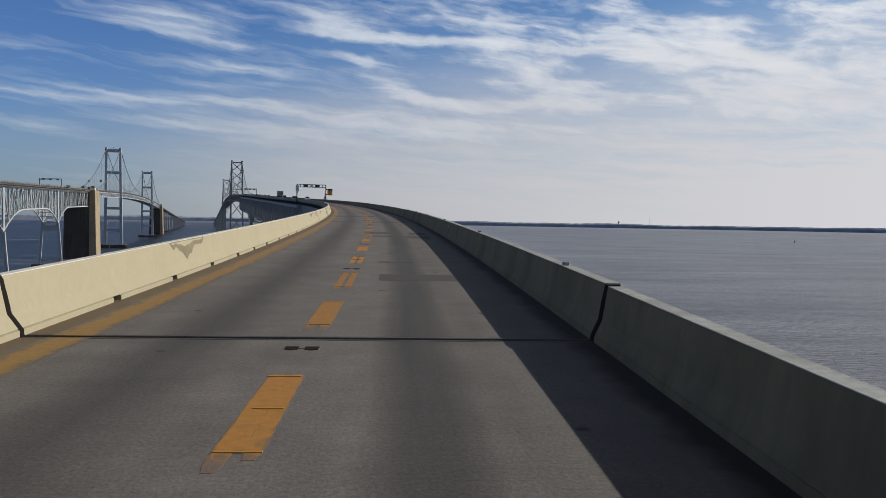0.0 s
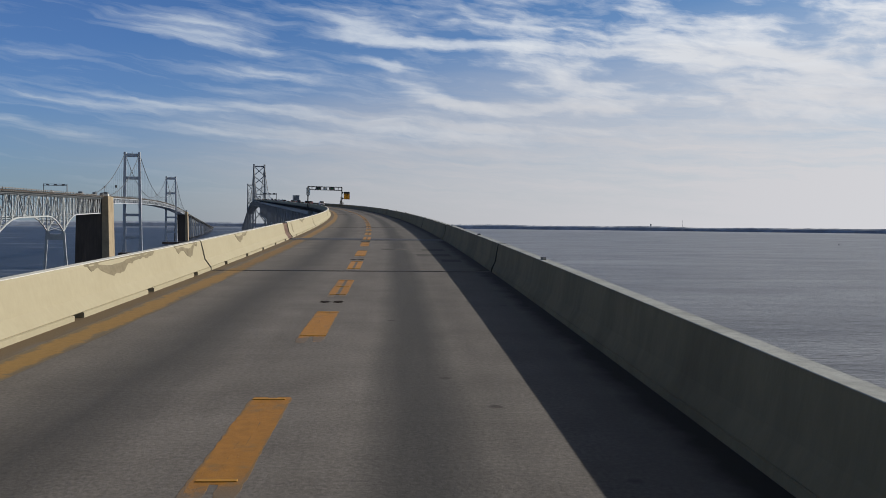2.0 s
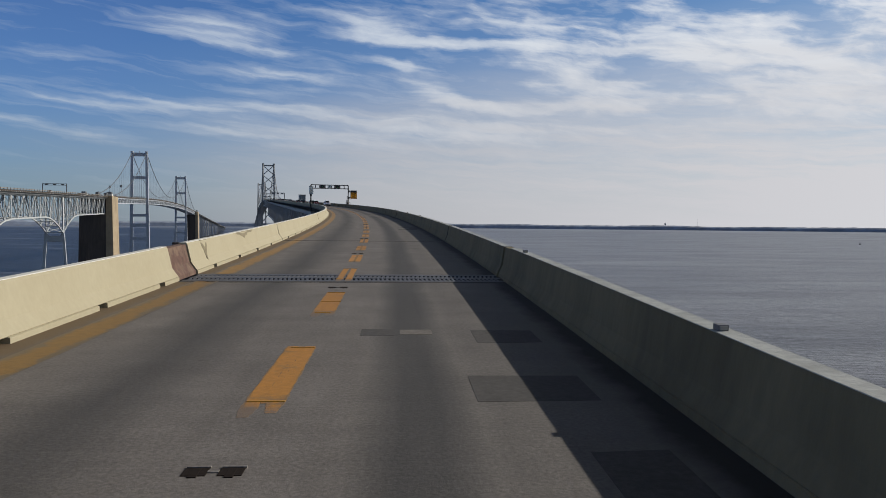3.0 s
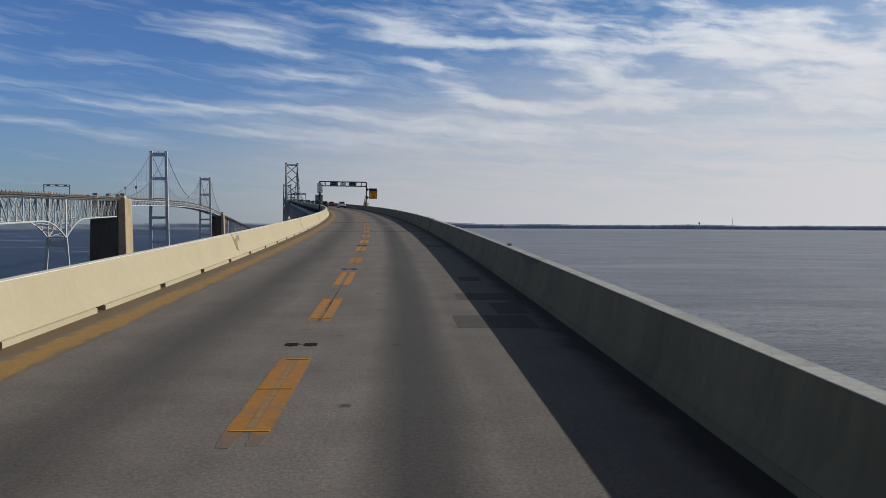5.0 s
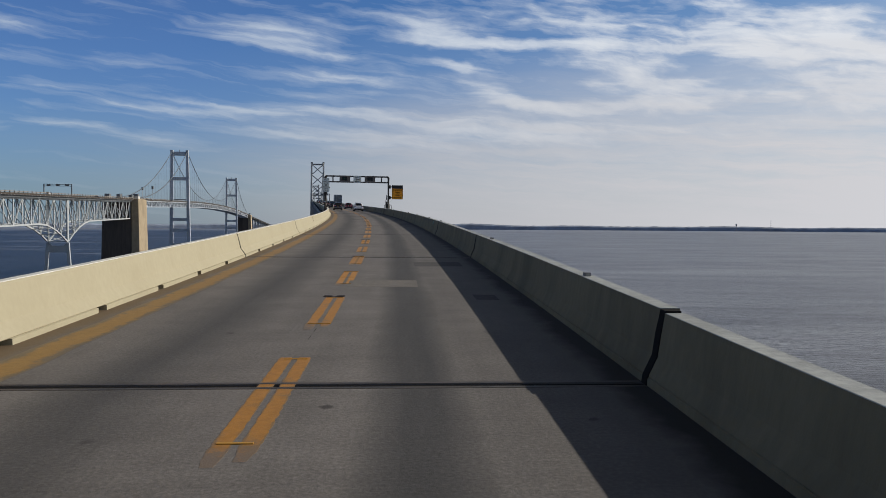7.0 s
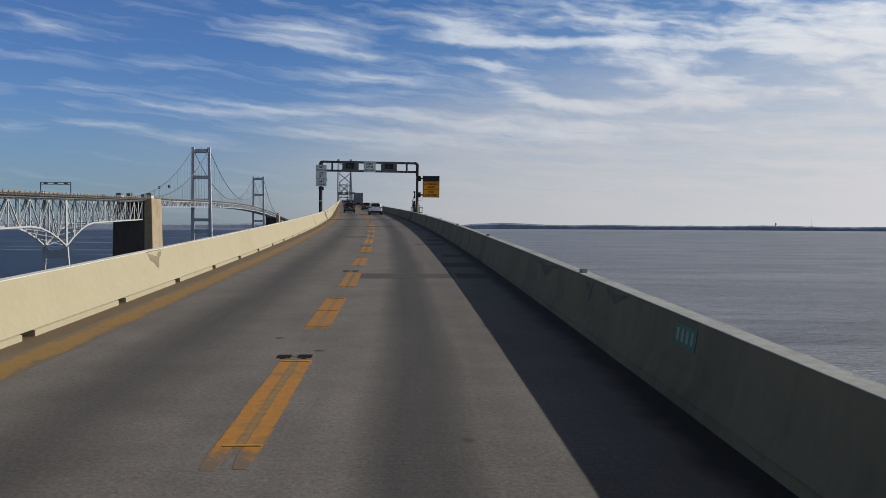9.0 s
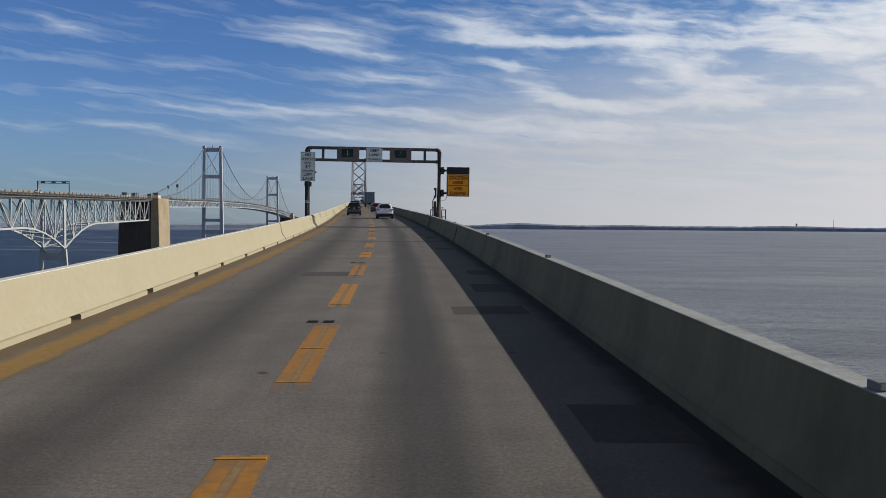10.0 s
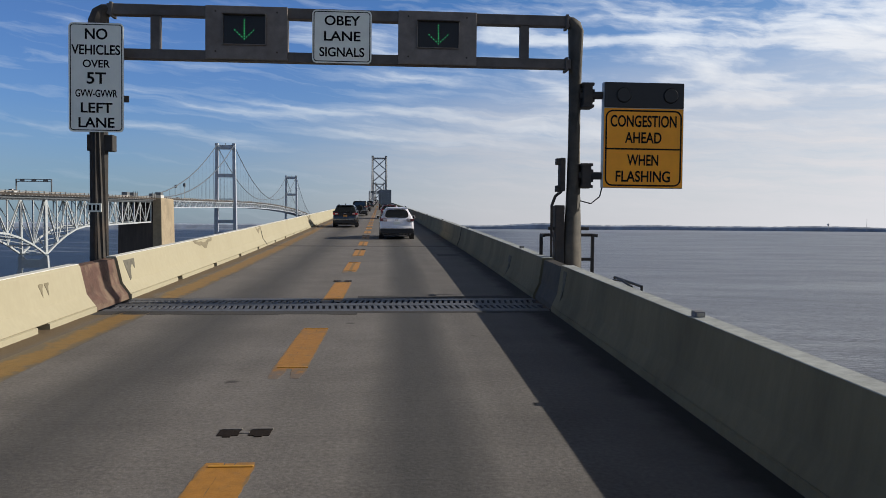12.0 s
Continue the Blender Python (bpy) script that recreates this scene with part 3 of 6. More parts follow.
# double dashed yellow line, worn, with recessed markers at every other dash
def dash_mesh(length, seed, filled):
    """Two stripes side by side, frayed at their ends; on some the paint has run together."""
    rnd = random.Random(seed)
    bm = bmesh.new()
    near = rnd.uniform(0.0, 0.35)
    for x0, y0 in ((-0.215, 0.0), (0.035, near)):
        ys = steps(y0, length, 0.09)
        worn = [0.035 * max(0.0, 1 - (y - y0) / 0.30) + 0.02 * max(0.0, 1 - (length - y) / 0.1) for y in ys]
        L = [x0 + w + rnd.uniform(-0.009, 0.009) for w in worn]
        R = [x0 + 0.18 - w + rnd.uniform(-0.009, 0.009) for w in worn]
        va = [bm.verts.new((l, y, 0.0025)) for l, y in zip(L, ys)]
        vb = [bm.verts.new((r, y, 0.0025)) for r, y in zip(R, ys)]
        wa = [bm.verts.new((l, y, -0.002)) for l, y in zip(L, ys)]
        wb = [bm.verts.new((r, y, -0.002)) for r, y in zip(R, ys)]
        for i in range(len(ys) - 1):
            bm.faces.new((va[i], vb[i], vb[i + 1], va[i + 1]))
            bm.faces.new((wa[i], va[i], va[i + 1], wa[i + 1])), bm.faces.new((vb[i], wb[i], wb[i + 1], vb[i + 1]))
    if filled or rnd.random() < 0.45:
        old = set(bm.faces)
        box(bm, -0.036, 0.036, 0.55, length - 0.02, -0.002, 0.0022)
        for f in set(bm.faces) - old:
            f.material_index = 0 if filled else 1
    # thick ridges where the paint bridges both stripes
    for y in ([0.62, length - 0.10] if seed % 3 else [length - 0.10, length * 0.55, 0.5]):
        old = set(bm.faces)
        c, h = rnd.uniform(-0.03, 0.03), rnd.uniform(0.15, 0.215)
        box(bm, c - h, c + h, y - 0.020, y + 0.020, 0.0, 0.012, 0.005)
        for f in set(bm.faces) - old:
            f.material_index = 2
    uv = bm.loops.layers.uv.new("uv")
    for f in bm.faces:
        for lp in f.loops:
            x = lp.vert.co.x
            lp[uv].uv = (max(0.18, (abs(x) - 0.035) / 0.18) if filled else (abs(x) - 0.035) / 0.18, lp.vert.co.y)
    return finish(bm, "lane_dash", [YELLOW, GAP_STAIN, RIDGE])


# far ends of the dashes and their lengths
DASH_END = [9.45, 16.2, 22.46, 28.8, 34.84, 41.0, 47.28, 53.8, 60.5, 66.67, 73.3, 79.4, 86.25, 92.6, 98.85, 105.1, 111.4, 117.6, 123.87, 130.5, 136.87, 143.0, 149.68, 156.0, 163.05, 169.5, 176.25, 182.7,
            189.15, 195.6, 202.0, 208.5, 214.96, 221.6, 227.6, 233.75, 240.58, 247.2, 253.04, 259.31, 265.7, 272.2, 278.43, 285.1, 292.2]
DASH_LONG = [3.4, 3.6, 4.1, 3.5, 3.7, 3.2, 3.3, 3.2, 3.4, 3.9, 3.7, 3.8, 3.9, 3.9, 3.8, 3.7, 3.8, 3.7, 3.9, 3.7, 4.4, 3.3, 4.05, 3.8, 4.2, 4.45, 4.4, 4.0,
             4.0, 4.0, 4.0, 4.0, 4.3, 4.4, 4.4, 4.2, 4.7, 4.6, 4.3, 3.6, 3.7, 3.7, 3.2, 3.7, 4.0]
rnd = random.Random(4)
for k, (end, long) in enumerate(zip(DASH_END, DASH_LONG)):
    u = 0.09 if 226 < end < 275 else 0.0
    piece("lane_dash", dash_mesh(long, k, 39 <= k or k in (0, 1, 4, 5, 6, 7, 8, 11, 12)), seat(end - long, u + rnd.uniform(-0.015, 0.015)), road)
far_dash = dash_mesh(3.8, 2, False)
for k in range(1, 36):
    piece("lane_dash", far_dash, seat(292.2 + 6.4 * k - 3.8, 0.0), road)
for k in range(1, 9):
    piece("lane_dash", far_dash, seat(9.45 - 6.4 * k - 3.8, 0.0), road)
mk = bmesh.new()
for x0 in (-0.235, 0.045):
    box(mk, x0, x0 + 0.19, -0.09, 0.09, -0.01, 0.006, 0.003)
    box(mk, x0 + 0.06, x0 + 0.13, -0.13, 0.13, -0.01, 0.008, 0.003)
    lit_from = len(mk.faces)
    box(mk, x0 + 0.01, x0 + 0.20, 0.085, 0.115, -0.01, 0.016, 0.003)
    mk.faces.ensure_lookup_table()
    for f in mk.faces[lit_from:]:
        f.material_index = 1
lit_from = len(mk.faces)
box(mk, -0.045, 0.045, -0.02, 0.02, -0.01, 0.010, 0.002)
mk.faces.ensure_lookup_table()
for f in mk.faces[lit_from:]:
    f.material_index = 1
mk = finish(mk, "lane_marker", [MARKER, CAST])
for s in [11.1, 23.65, 36.36, 49.1, 61.95, 74.05, 87.2, 99.8, 112.3, 124.86, 137.73, 150.62, 163.45, 176.4, 189.3, 202.2, 215.17, 228.05, 240.92, 253.7, 266.65, 279.24, 292.5] + [305.3 + 12.8 * k for k in range(10)] + [-1.6 - 12.7 * k for k in range(4)]:
    piece("lane_marker", mk, seat(s, -0.04), road)


def ribbon(name, u0, u1, z, st, mat, wob, seed, label=""):
    """A thin painted band with a ragged edge."""
    bm = bmesh.new()
    a = [bm.verts.new(on(s, u0 + wob * (noise.noise((s * 0.9, seed, 0)) + 0.5 * noise.noise((s * 3.7, seed, 4))), z)) for s in st]
    c = [bm.verts.new(on(s, u1 + wob * noise.noise((s * 0.7, seed, 9)), z)) for s in st]
    uv = bm.loops.layers.uv.new("uv")
    for i in range(len(st) - 1):
        f = bm.faces.new((a[i], c[i], c[i + 1], a[i + 1]))
        for lp, x in zip(f.loops, (0, 1, 1, 0)):
            lp[uv].uv = (x, st[i])
    return part(name, bm, mat, road, label)


for a, c in zip(edges[::2], edges[1::2]):
    ribbon("edge_line", -3.82, -3.22, 0.004, steps(a, min(c, 640), 1.2), EDGE_YELLOW, 0.05, 3.0, "worn orange-yellow edge line")

# hairline cracks that open along the joint between the lanes: start, end, place across, half width
CRACKS = [(127.2, 132.7, 0.01, 0.011, 1.0), (259.4, 262.2, 0.10, 0.007, 2.0), (259.9, 261.4, 0.21, 0.004, 3.0), (259.4, 259.9, -0.04, 0.004, 4.0), (170.9, 172.0, 0.01, 0.006, 5.0)]
CRACK = material("open_crack_in_concrete", (0.066, 0.060, 0.056), 0.95, spec=0.1, grain=0.4, grain_scale=20)
for s0, s1, u, half, seed in CRACKS:
    ribbon("crack", u - half, u + half, 0.0035, steps(s0, s1, 0.16), CRACK, 0.035, seed)


HEADER = material("black_asphalt_header", (0.040, 0.037, 0.036), 0.9, grain=0.35, grain_scale=15, stain=0.4, stain_scale=1.2, bump=0.004, bump_scale=60)
for s0, s1, u0, u1, wob, seed in ((286.72, 287.05, -4.2, 0.6, -1, 5.0), (286.9, 287.05, 0.6, 4.2, -1, 9.0), (289.0, 289.3, 0.5, 4.2, 1, 2.0), (88.5, 88.7, -4.2, 4.2, -1, 7.0)):
    bm = bmesh.new()
    n = 60
    us = [u0 + (u1 - u0) * i / n for i in range(n + 1)]
    ragged = [wob * 0.09 * (1 + noise.noise((u * 1.3, seed, 0)) + 0.5 * noise.noise((u * 5.1, seed, 3))) for u in us]
    lo = [bm.verts.new(on(s0 + (r if wob < 0 else 0), u, 0.004)) for u, r in zip(us, ragged)]
    hi = [bm.verts.new(on(s1 + (r if wob > 0 else 0), u, 0.004)) for u, r in zip(us, ragged)]
    for i in range(n):
        bm.faces.new((lo[i], lo[i + 1], hi[i + 1], hi[i]))
    ex = bmesh.ops.extrude_face_region(bm, geom=bm.faces[:])
    bmesh.ops.translate(bm, vec=(0, 0, -0.02), verts=[v for v in ex["geom"] if isinstance(v, bmesh.types.BMVert)])
    bmesh.ops.recalc_face_normals(bm, faces=bm.faces[:])
    part("asphalt_header", bm, HEADER, road, "ragged black asphalt strip along the grating")


def road_patch(s0, s1, u0, u1, mat, seed):
    """A cut-in repair of the deck, a little proud."""
    r = random.Random(seed)
    bm = bmesh.new()
    q = [on(s0 + r.uniform(-.05, .05), u0, 0.0025), on(s0 + r.uniform(-.05, .05), u1, 0.0025), on(s1 + r.uniform(-.05, .05), u1, 0.0025), on(s1 + r.uniform(-.05, .05), u0, 0.0025)]
    top = [bm.verts.new(p) for p in q]
    low = [bm.verts.new(p - Vector((0, 0, 0.02))) for p in q]
    bm.faces.new(top)
    for i in range(4):
        bm.faces.new((low[i - 1], low[i], top[i], top[i - 1]))
    part("road_patch", bm, mat, road)


LANE_PATCHES = [(20.4, 22.1, 0.83, 2.9, 1), (26.2, 26.6, 0.7, 1.9, 1), (40.8, 41.4, 1.2, 2.15, 1), (43.7, 44.8, 0.3, 2.0, 1), (47.2, 49.3, 0.12, 1.95, 1), (80.3, 80.9, 0.8, 1.33, 1), (80.4, 80.9, 1.43, 1.95, 0),
                (178.4, 180.0, 0.12, 1.9, 0), (225.9, 227.3, 0.32, 2.9, 1), (249.3, 250.4, -1.4, -0.1, 1)]
SHOULDER_PATCHES = [(42.3, 44.8, 2.05, 3.4, 1), (46.3, 49.2, 2.4, 3.5, 1), (73.4, 74.5, 3.05, 3.75, 1), (76.2, 77.4, 2.25, 3.6, 1), (79.7, 80.8, 2.6, 3.6, 1), (126.3, 127.8, 2.4, 3.8, 1), (128.0, 129.6, 3.3, 3.9, 1),
                    (130.1, 131.3, 2.7, 4.0, 1), (134.1, 135.3, 3.1, 3.7, 1), (149.5, 150.8, 3.0, 3.8, 1), (157.5, 158.1, 3.05, 3.65, 1)]
FAR_PATCHES = [(161.8, 162.9, 3.05, 3.95, 1), (175.8, 176.7, 3.1, 3.6, 1), (184.6, 186.4, 2.0, 3.6, 1), (225.9, 227.3, 3.0, 3.9, 1), (229.6, 231.3, 2.85, 3.9, 1), (234.0, 235.3, 3.1, 4.1, 1), (241.8, 242.9, 2.35, 3.8, 1),
               (245.5, 247.1, 3.1, 4.05, 1), (249.7, 251.0, 3.35, 4.0, 1), (261.2, 262.2, 3.02, 3.88, 1), (271.3, 272.7, 3.15, 3.75, 1), (275.0, 275.5, 2.9, 3.4, 1), (301.5, 302.6, 3.0, 3.9, 1)]
for i, (s0, s1, u0, u1, dark) in enumerate(LANE_PATCHES + SHOULDER_PATCHES + FAR_PATCHES):
    road_patch(s0, s1, u0, u1, PATCH if dark else PALE_PATCH, i)


# ---- concrete barriers ----
BARRIER_PATCH = material("brown_repair_mortar", (0.215, 0.185, 0.122), 0.9, grain=0.2, grain_scale=9, stain=0.4, stain_scale=2.5, bump=0.006, bump_scale=40)
DARK_MORTAR = material("dark_repair_mortar", (0.13, 0.12, 0.095), 0.9, grain=0.25, grain_scale=9, stain=0.4, stain_scale=2.5, bump=0.006, bump_scale=40)
# plate colour for the right side, darker than the left plate
DARK_PLATE = material("dark_steel_plate", (0.060, 0.054, 0.048), 0.75, 0.2, grain=0.3, grain_scale=5, stain=0.6, stain_scale=2, stain_colour=(0.09, 0.07, 0.05))
# paler, cooler tone paints the sunlit top of the right barrier
LIT_TOP = material("lit_top_concrete", (0.325, 0.345, 0.345), 0.88, grain=0.2, grain_scale=9, stain=0.55, stain_scale=1.1, bump=0.004, bump_scale=30)
SIDES = {1: (4.296, 0.20), -1: (-4.232, 0.30)}


def face_u(sgn, z):
    """Where the barrier's road face stands at height z."""
    toe, lean = SIDES[sgn]
    pts = [(0.0, 0.0), (0.10, 0.015), (0.33, lean * 0.62), (0.84, lean), (0.88, lean + 0.03)]
    for (z0, o0), (z1, o1) in zip(pts, pts[1:]):
        if z <= z1:
            return toe + sgn * (o0 + (o1 - o0) * (z - z0) / (z1 - z0))
    return toe + sgn * lean


def barrier(a, c, sgn, slots=(), drop=0.0):
    """One length of barrier; drop: lowers its top to fit the camera's view."""
    toe, lean = SIDES[sgn]
    st = sorted(set(stations(a, c)) | {e_ for p_ in slots for e_ in p_})
    cut = 0.022 if sgn < 0 else 0.012
    prof = [(face_u(sgn, 0.10) + sgn * cut, 0.10)] + [(face_u(sgn, z), z) for z in (0.114, 0.33, 0.60, 0.84, 0.88)]
    back = toe + sgn * (lean + 0.25)
    prof += [(back - sgn * 0.03, 0.88), (back, 0.85), (back, 0.10)]
    if sgn > 0:
        prof = prof[:-4] + [(face_u(sgn, 0.84) + 0.004, 0.877), (back, 0.877), (back, 0.10)]
    prof = [(u, z - drop if z > 0.7 else z) for u, z in prof]
    prof = prof if sgn < 0 else prof[::-1]
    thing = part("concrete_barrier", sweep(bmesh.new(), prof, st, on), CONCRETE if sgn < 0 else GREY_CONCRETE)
    tagged(thing, "cream concrete safety barrier with drain slots and brown mortar repairs" if slots else "weathered grey concrete safety barrier, darkened for its shade", "barrier", group="bridge barriers")
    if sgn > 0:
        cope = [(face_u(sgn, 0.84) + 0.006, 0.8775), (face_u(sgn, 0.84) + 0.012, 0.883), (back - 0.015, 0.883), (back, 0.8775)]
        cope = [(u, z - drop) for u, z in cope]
        part("coping", sweep(bmesh.new(), cope[::-1], st, on), LIT_TOP, thing, "concrete coping, paler for the sun on its top")
    else:
        cope = [(back + 0.025, 0.8815), (face_u(sgn, 0.88) + 0.006, 0.8815), (face_u(sgn, 0.88) - 0.004, 0.893), (back + 0.04, 0.893)]
        part("coping", sweep(bmesh.new(), cope[::-1], st, on), BRIGHT_EDGE, thing, "white top edge, its highlight put into the colour")
    ends = [a] + [e_ for p_ in slots for e_ in p_] + [c]
    for f0, f1 in zip(ends[::2], ends[1::2]):
        foot = [(toe, -0.02), (face_u(sgn, 0.09) - sgn * cut * 0.5, 0.09), (face_u(sgn, 0.10) + sgn * cut * 0.9, 0.0995), (back, 0.0995), (back, -0.02)]
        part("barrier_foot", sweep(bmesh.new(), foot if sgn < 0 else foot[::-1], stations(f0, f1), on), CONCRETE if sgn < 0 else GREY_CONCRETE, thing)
    return thing


segs = [-66.0, 11.9, 69.4, 89.7, 109.6, 167.85, 188.8, 208.8, 267.6, 288.0, 307.7, 368.0, 428.0, 488.0, 560.0, 640.0, 730.0, 820.0, 910.0, 1002.0, 1100.0, 1240.0, 1400.0, 1630.0]
gap = {89.7: 1.0, 288.0: 0.98}
narrow = {89.7: 0.62, 288.0: 0.98}
TOP_DROP = {-66.0: 0.028, 89.7: 0.025, 109.6: 0.035}
slot_at = [x0 - 0.21 + step * k for x0, step, n in ((-62.0, 4.1, 18), (15.9, 4.1, 4), (31.6, 3.3, 1), (34.9, 4.08, 9), (71.6, 3.9, 5), (93.0, 4.1, 4), (112.4, 4.02, 14), (170.3, 3.75, 5), (192.0, 4.1, 4), (212.6, 4.06, 10), (252.4, 4.1, 4), (271.2, 3.4, 5), (292.8, 4.15, 4), (310.5, 4.1, 28)) for k in range(n)]
# how far each gap opens before and past its joint; one joint runs askew across the deck
NEAR_SIDE, FAR_SIDE = {(1, 267.6): 0.39, (-1, 267.6): -0.18}, {(1, 267.6): -0.13, (-1, 267.6): 0.31}
barriers = {}
for sgn in (1, -1):
    for a, c in zip(segs, segs[1:]):
        usual = 0.065 if sgn < 0 else 0.09
        before, past = NEAR_SIDE.get((sgn, c), usual), FAR_SIDE.get((sgn, c), usual)
        span = gap if sgn < 0 else narrow
        a_, c_ = a + span.get(a, FAR_SIDE.get((sgn, a), usual)), c - span.get(c, before)
        sl = [(x, x + 0.42) for x in slot_at if a_ + 0.5 < x < c_ - 1.0 and x < 430] if sgn < 0 else ()
        barriers[sgn, a] = barrier(a_, c_, sgn, sl, TOP_DROP.get(a, 0.0) if sgn > 0 else 0.0)
        if c not in gap and c < 1600:
            toe, lean = SIDES[sgn]
            sunk, brim = (-0.006, 0.868) if sgn < 0 else (-0.012, 0.872)
            prof = [(face_u(sgn, z) + sgn * sunk, z) for z in (0.0, 0.10, 0.33, 0.60, brim)] + [(toe + sgn * (lean + 0.2), brim), (toe + sgn * (lean + 0.2), 0.0)]
            part("joint_filler", sweep(bmesh.new(), prof if sgn < 0 else prof[::-1], [c - before + 0.001, c + past - 0.001], on), SEAL, barriers[sgn, a], "black joint filler")
    for j, w_ in (gap if sgn < 0 else narrow).items():
        toe, lean = SIDES[sgn]
        prof = [(face_u(sgn, z) + sgn * 0.10, z) for z in (0.0, 0.10, 0.33, 0.60, 0.82)] + [(toe + sgn * (lean + 0.2), 0.82), (toe + sgn * (lean + 0.2), 0.0)]
        filler = sweep(bmesh.new(), prof if sgn < 0 else prof[::-1], [j - w_ + 0.002, j + w_ - 0.002], on)
        prof = [(face_u(sgn, z) + sgn * 0.04, z) for z in (0.0, 0.10, 0.33, 0.60, 0.84)]
        prof += [(toe + sgn * (lean + 0.2), 0.86), (toe + sgn * (lean + 0.2), 0.0)]
        cover = part("joint_cover_plate", sweep(bmesh.new(), prof if sgn < 0 else prof[::-1], [j - w_ + 0.06, j + w_ - 0.06], on), RUST if sgn < 0 else GREY_CONCRETE if j < 100 else DARK_PLATE)
        tagged(cover, "rust-stained bent steel plate over the barrier gap" if sgn < 0 else "short concrete block closing the barrier gap" if j < 100 else "dark steel plate over the barrier gap", "cover plate", group="barrier cover plates")
        part("joint_filler", filler, SEAL, cover, "black joint filler")


def barrier_patch(s0, s1, z0, z1, sgn, mat, seed, owner, name="mortar_repair"):
    """A ragged repair laid on the barrier's face."""
    bm = bmesh.new()
    n = max(8, int((s1 - s0) / 0.12))
    grid = []
    for i in range(n + 1):
        s = s0 + (s1 - s0) * i / n
        x_ = (s - s0) * 1.6
        k_ = i / n
        drip = math.exp(-((k_ - 0.42 - 0.12 * math.sin(seed)) / 0.17) ** 2)
        edge = min(1.0, k_ / 0.06, (1 - k_) / 0.06)
        lo = z1 - (z1 - z0) * edge * (0.42 + 0.78 * drip + 0.35 * noise.noise((x_ * 1.7, seed, 0)) + 0.16 * noise.noise((x_ * 6.3, seed, 5)))
        lo = max(0.12, min(lo, z1 - 0.03))
        grid.append([bm.verts.new(on(s, face_u(sgn, z) - sgn * 0.006, z)) for z in (lo, lo + (z1 - lo) * 0.5, z1)])
    for a, c in zip(grid, grid[1:]):
        for k in range(2):
            bm.faces.new((a[k], a[k + 1], c[k + 1], c[k]) if sgn < 0 else (a[k], c[k], c[k + 1], a[k + 1]))
    ex = bmesh.ops.extrude_face_region(bm, geom=bm.faces[:])
    x, y, h_ = line(s0)
    bmesh.ops.translate(bm, vec=Vector((math.cos(h_), math.sin(h_), 0)) * (sgn * 0.03), verts=[v for v in ex["geom"] if isinstance(v, bmesh.types.BMVert)])
    bmesh.ops.recalc_face_normals(bm, faces=bm.faces[:])
    part(name, bm, mat, owner)


def owner(sgn, s):
    return barriers[sgn, max(x for x in segs if x <= s)]


for i, (s0, s1, z0, z1) in enumerate(((20.6, 24.2, 0.50, 0.87), (60.4, 64.7, 0.62, 0.87), (66.5, 68.9, 0.58, 0.87), (74.6, 77.2, 0.58, 0.88), (92.2, 93.0, 0.35, 0.86), (98.0, 101.5, 0.66, 0.87), (142.3, 143.7, 0.36, 0.88), (223.3, 224.4, 0.52, 0.87),
                                      (289.3, 290.0, 0.30, 0.78), (295.4, 297.8, 0.62, 0.87), (306.4, 307.8, 0.62, 0.87), (330.0, 333.0, 0.6, 0.87))):
    barrier_patch(s0, s1, z0, 0.878 if z1 > 0.85 else z1, -1, DARK_MORTAR if 289 < s0 < 290 else BARRIER_PATCH, i * 3.7, owner(-1, s0))
for i, (s0, s1, z0, z1) in enumerate(((130.25, 132.85, 0.62, 0.835), (147.9, 149.8, 0.68, 0.835), (142.4, 142.55, 0.38, 0.53), (215.0, 216.1, 0.66, 0.86), (216.9, 217.4, 0.52, 0.86), (219.7, 222.0, 0.62, 0.86), (293.1, 293.6, 0.20, 0.62), (286.45, 286.75, 0.30, 0.80))):
    barrier_patch(s0, s1, z0, z1, 1, DARK_MORTAR, 40 + i * 3.7, owner(1, s0))
# small green marker plates on the right barrier, their numbers as bars
PLATE_GREEN = material("green_plate_sheeting", (0.02, 0.13, 0.075), 0.5, grain=0.1, grain_scale=20)
BAR_WHITE = material("white_plate_bar", (0.20, 0.27, 0.22), 0.5)


def face_plate(name, s0, s1, z0, z1, off, mat, up):
    """A thin plate lying on the right barrier's face."""
    bm = bmesh.new()
    q = [(s0, z0), (s1, z0), (s1, z1), (s0, z1)]
    f = [bm.verts.new(on(s, face_u(1, z) - off, z)) for s, z in q]
    g = [bm.verts.new(on(s, face_u(1, z) + 0.01, z)) for s, z in q]
    bm.faces.new(f), bm.faces.new(g[::-1])
    for i in range(4):
        bm.faces.new((f[i - 1], g[i - 1], g[i], f[i]))
    bmesh.ops.recalc_face_normals(bm, faces=bm.faces[:])
    return part(name, bm, mat, up)


for s0 in (43.1, 212.45):
    pl = tagged(face_plate("marker_plate", s0, s0 + 0.62, 0.56, 0.80, 0.008, PLATE_GREEN, None), "small green marker plate with pale bars on the barrier", "plate", group="marker plates")
    for k in range(4):
        face_plate("plate_bar", s0 + 0.07 + k * 0.14, s0 + 0.14 + k * 0.14, 0.61, 0.75, 0.011, BAR_WHITE, pl)

for x in (285.2, 285.42):
    barrier_patch(x, x + 0.16, 0.50, 0.70, -1, BARRIER_PATCH, x, owner(-1, x), "stencilled_mark")

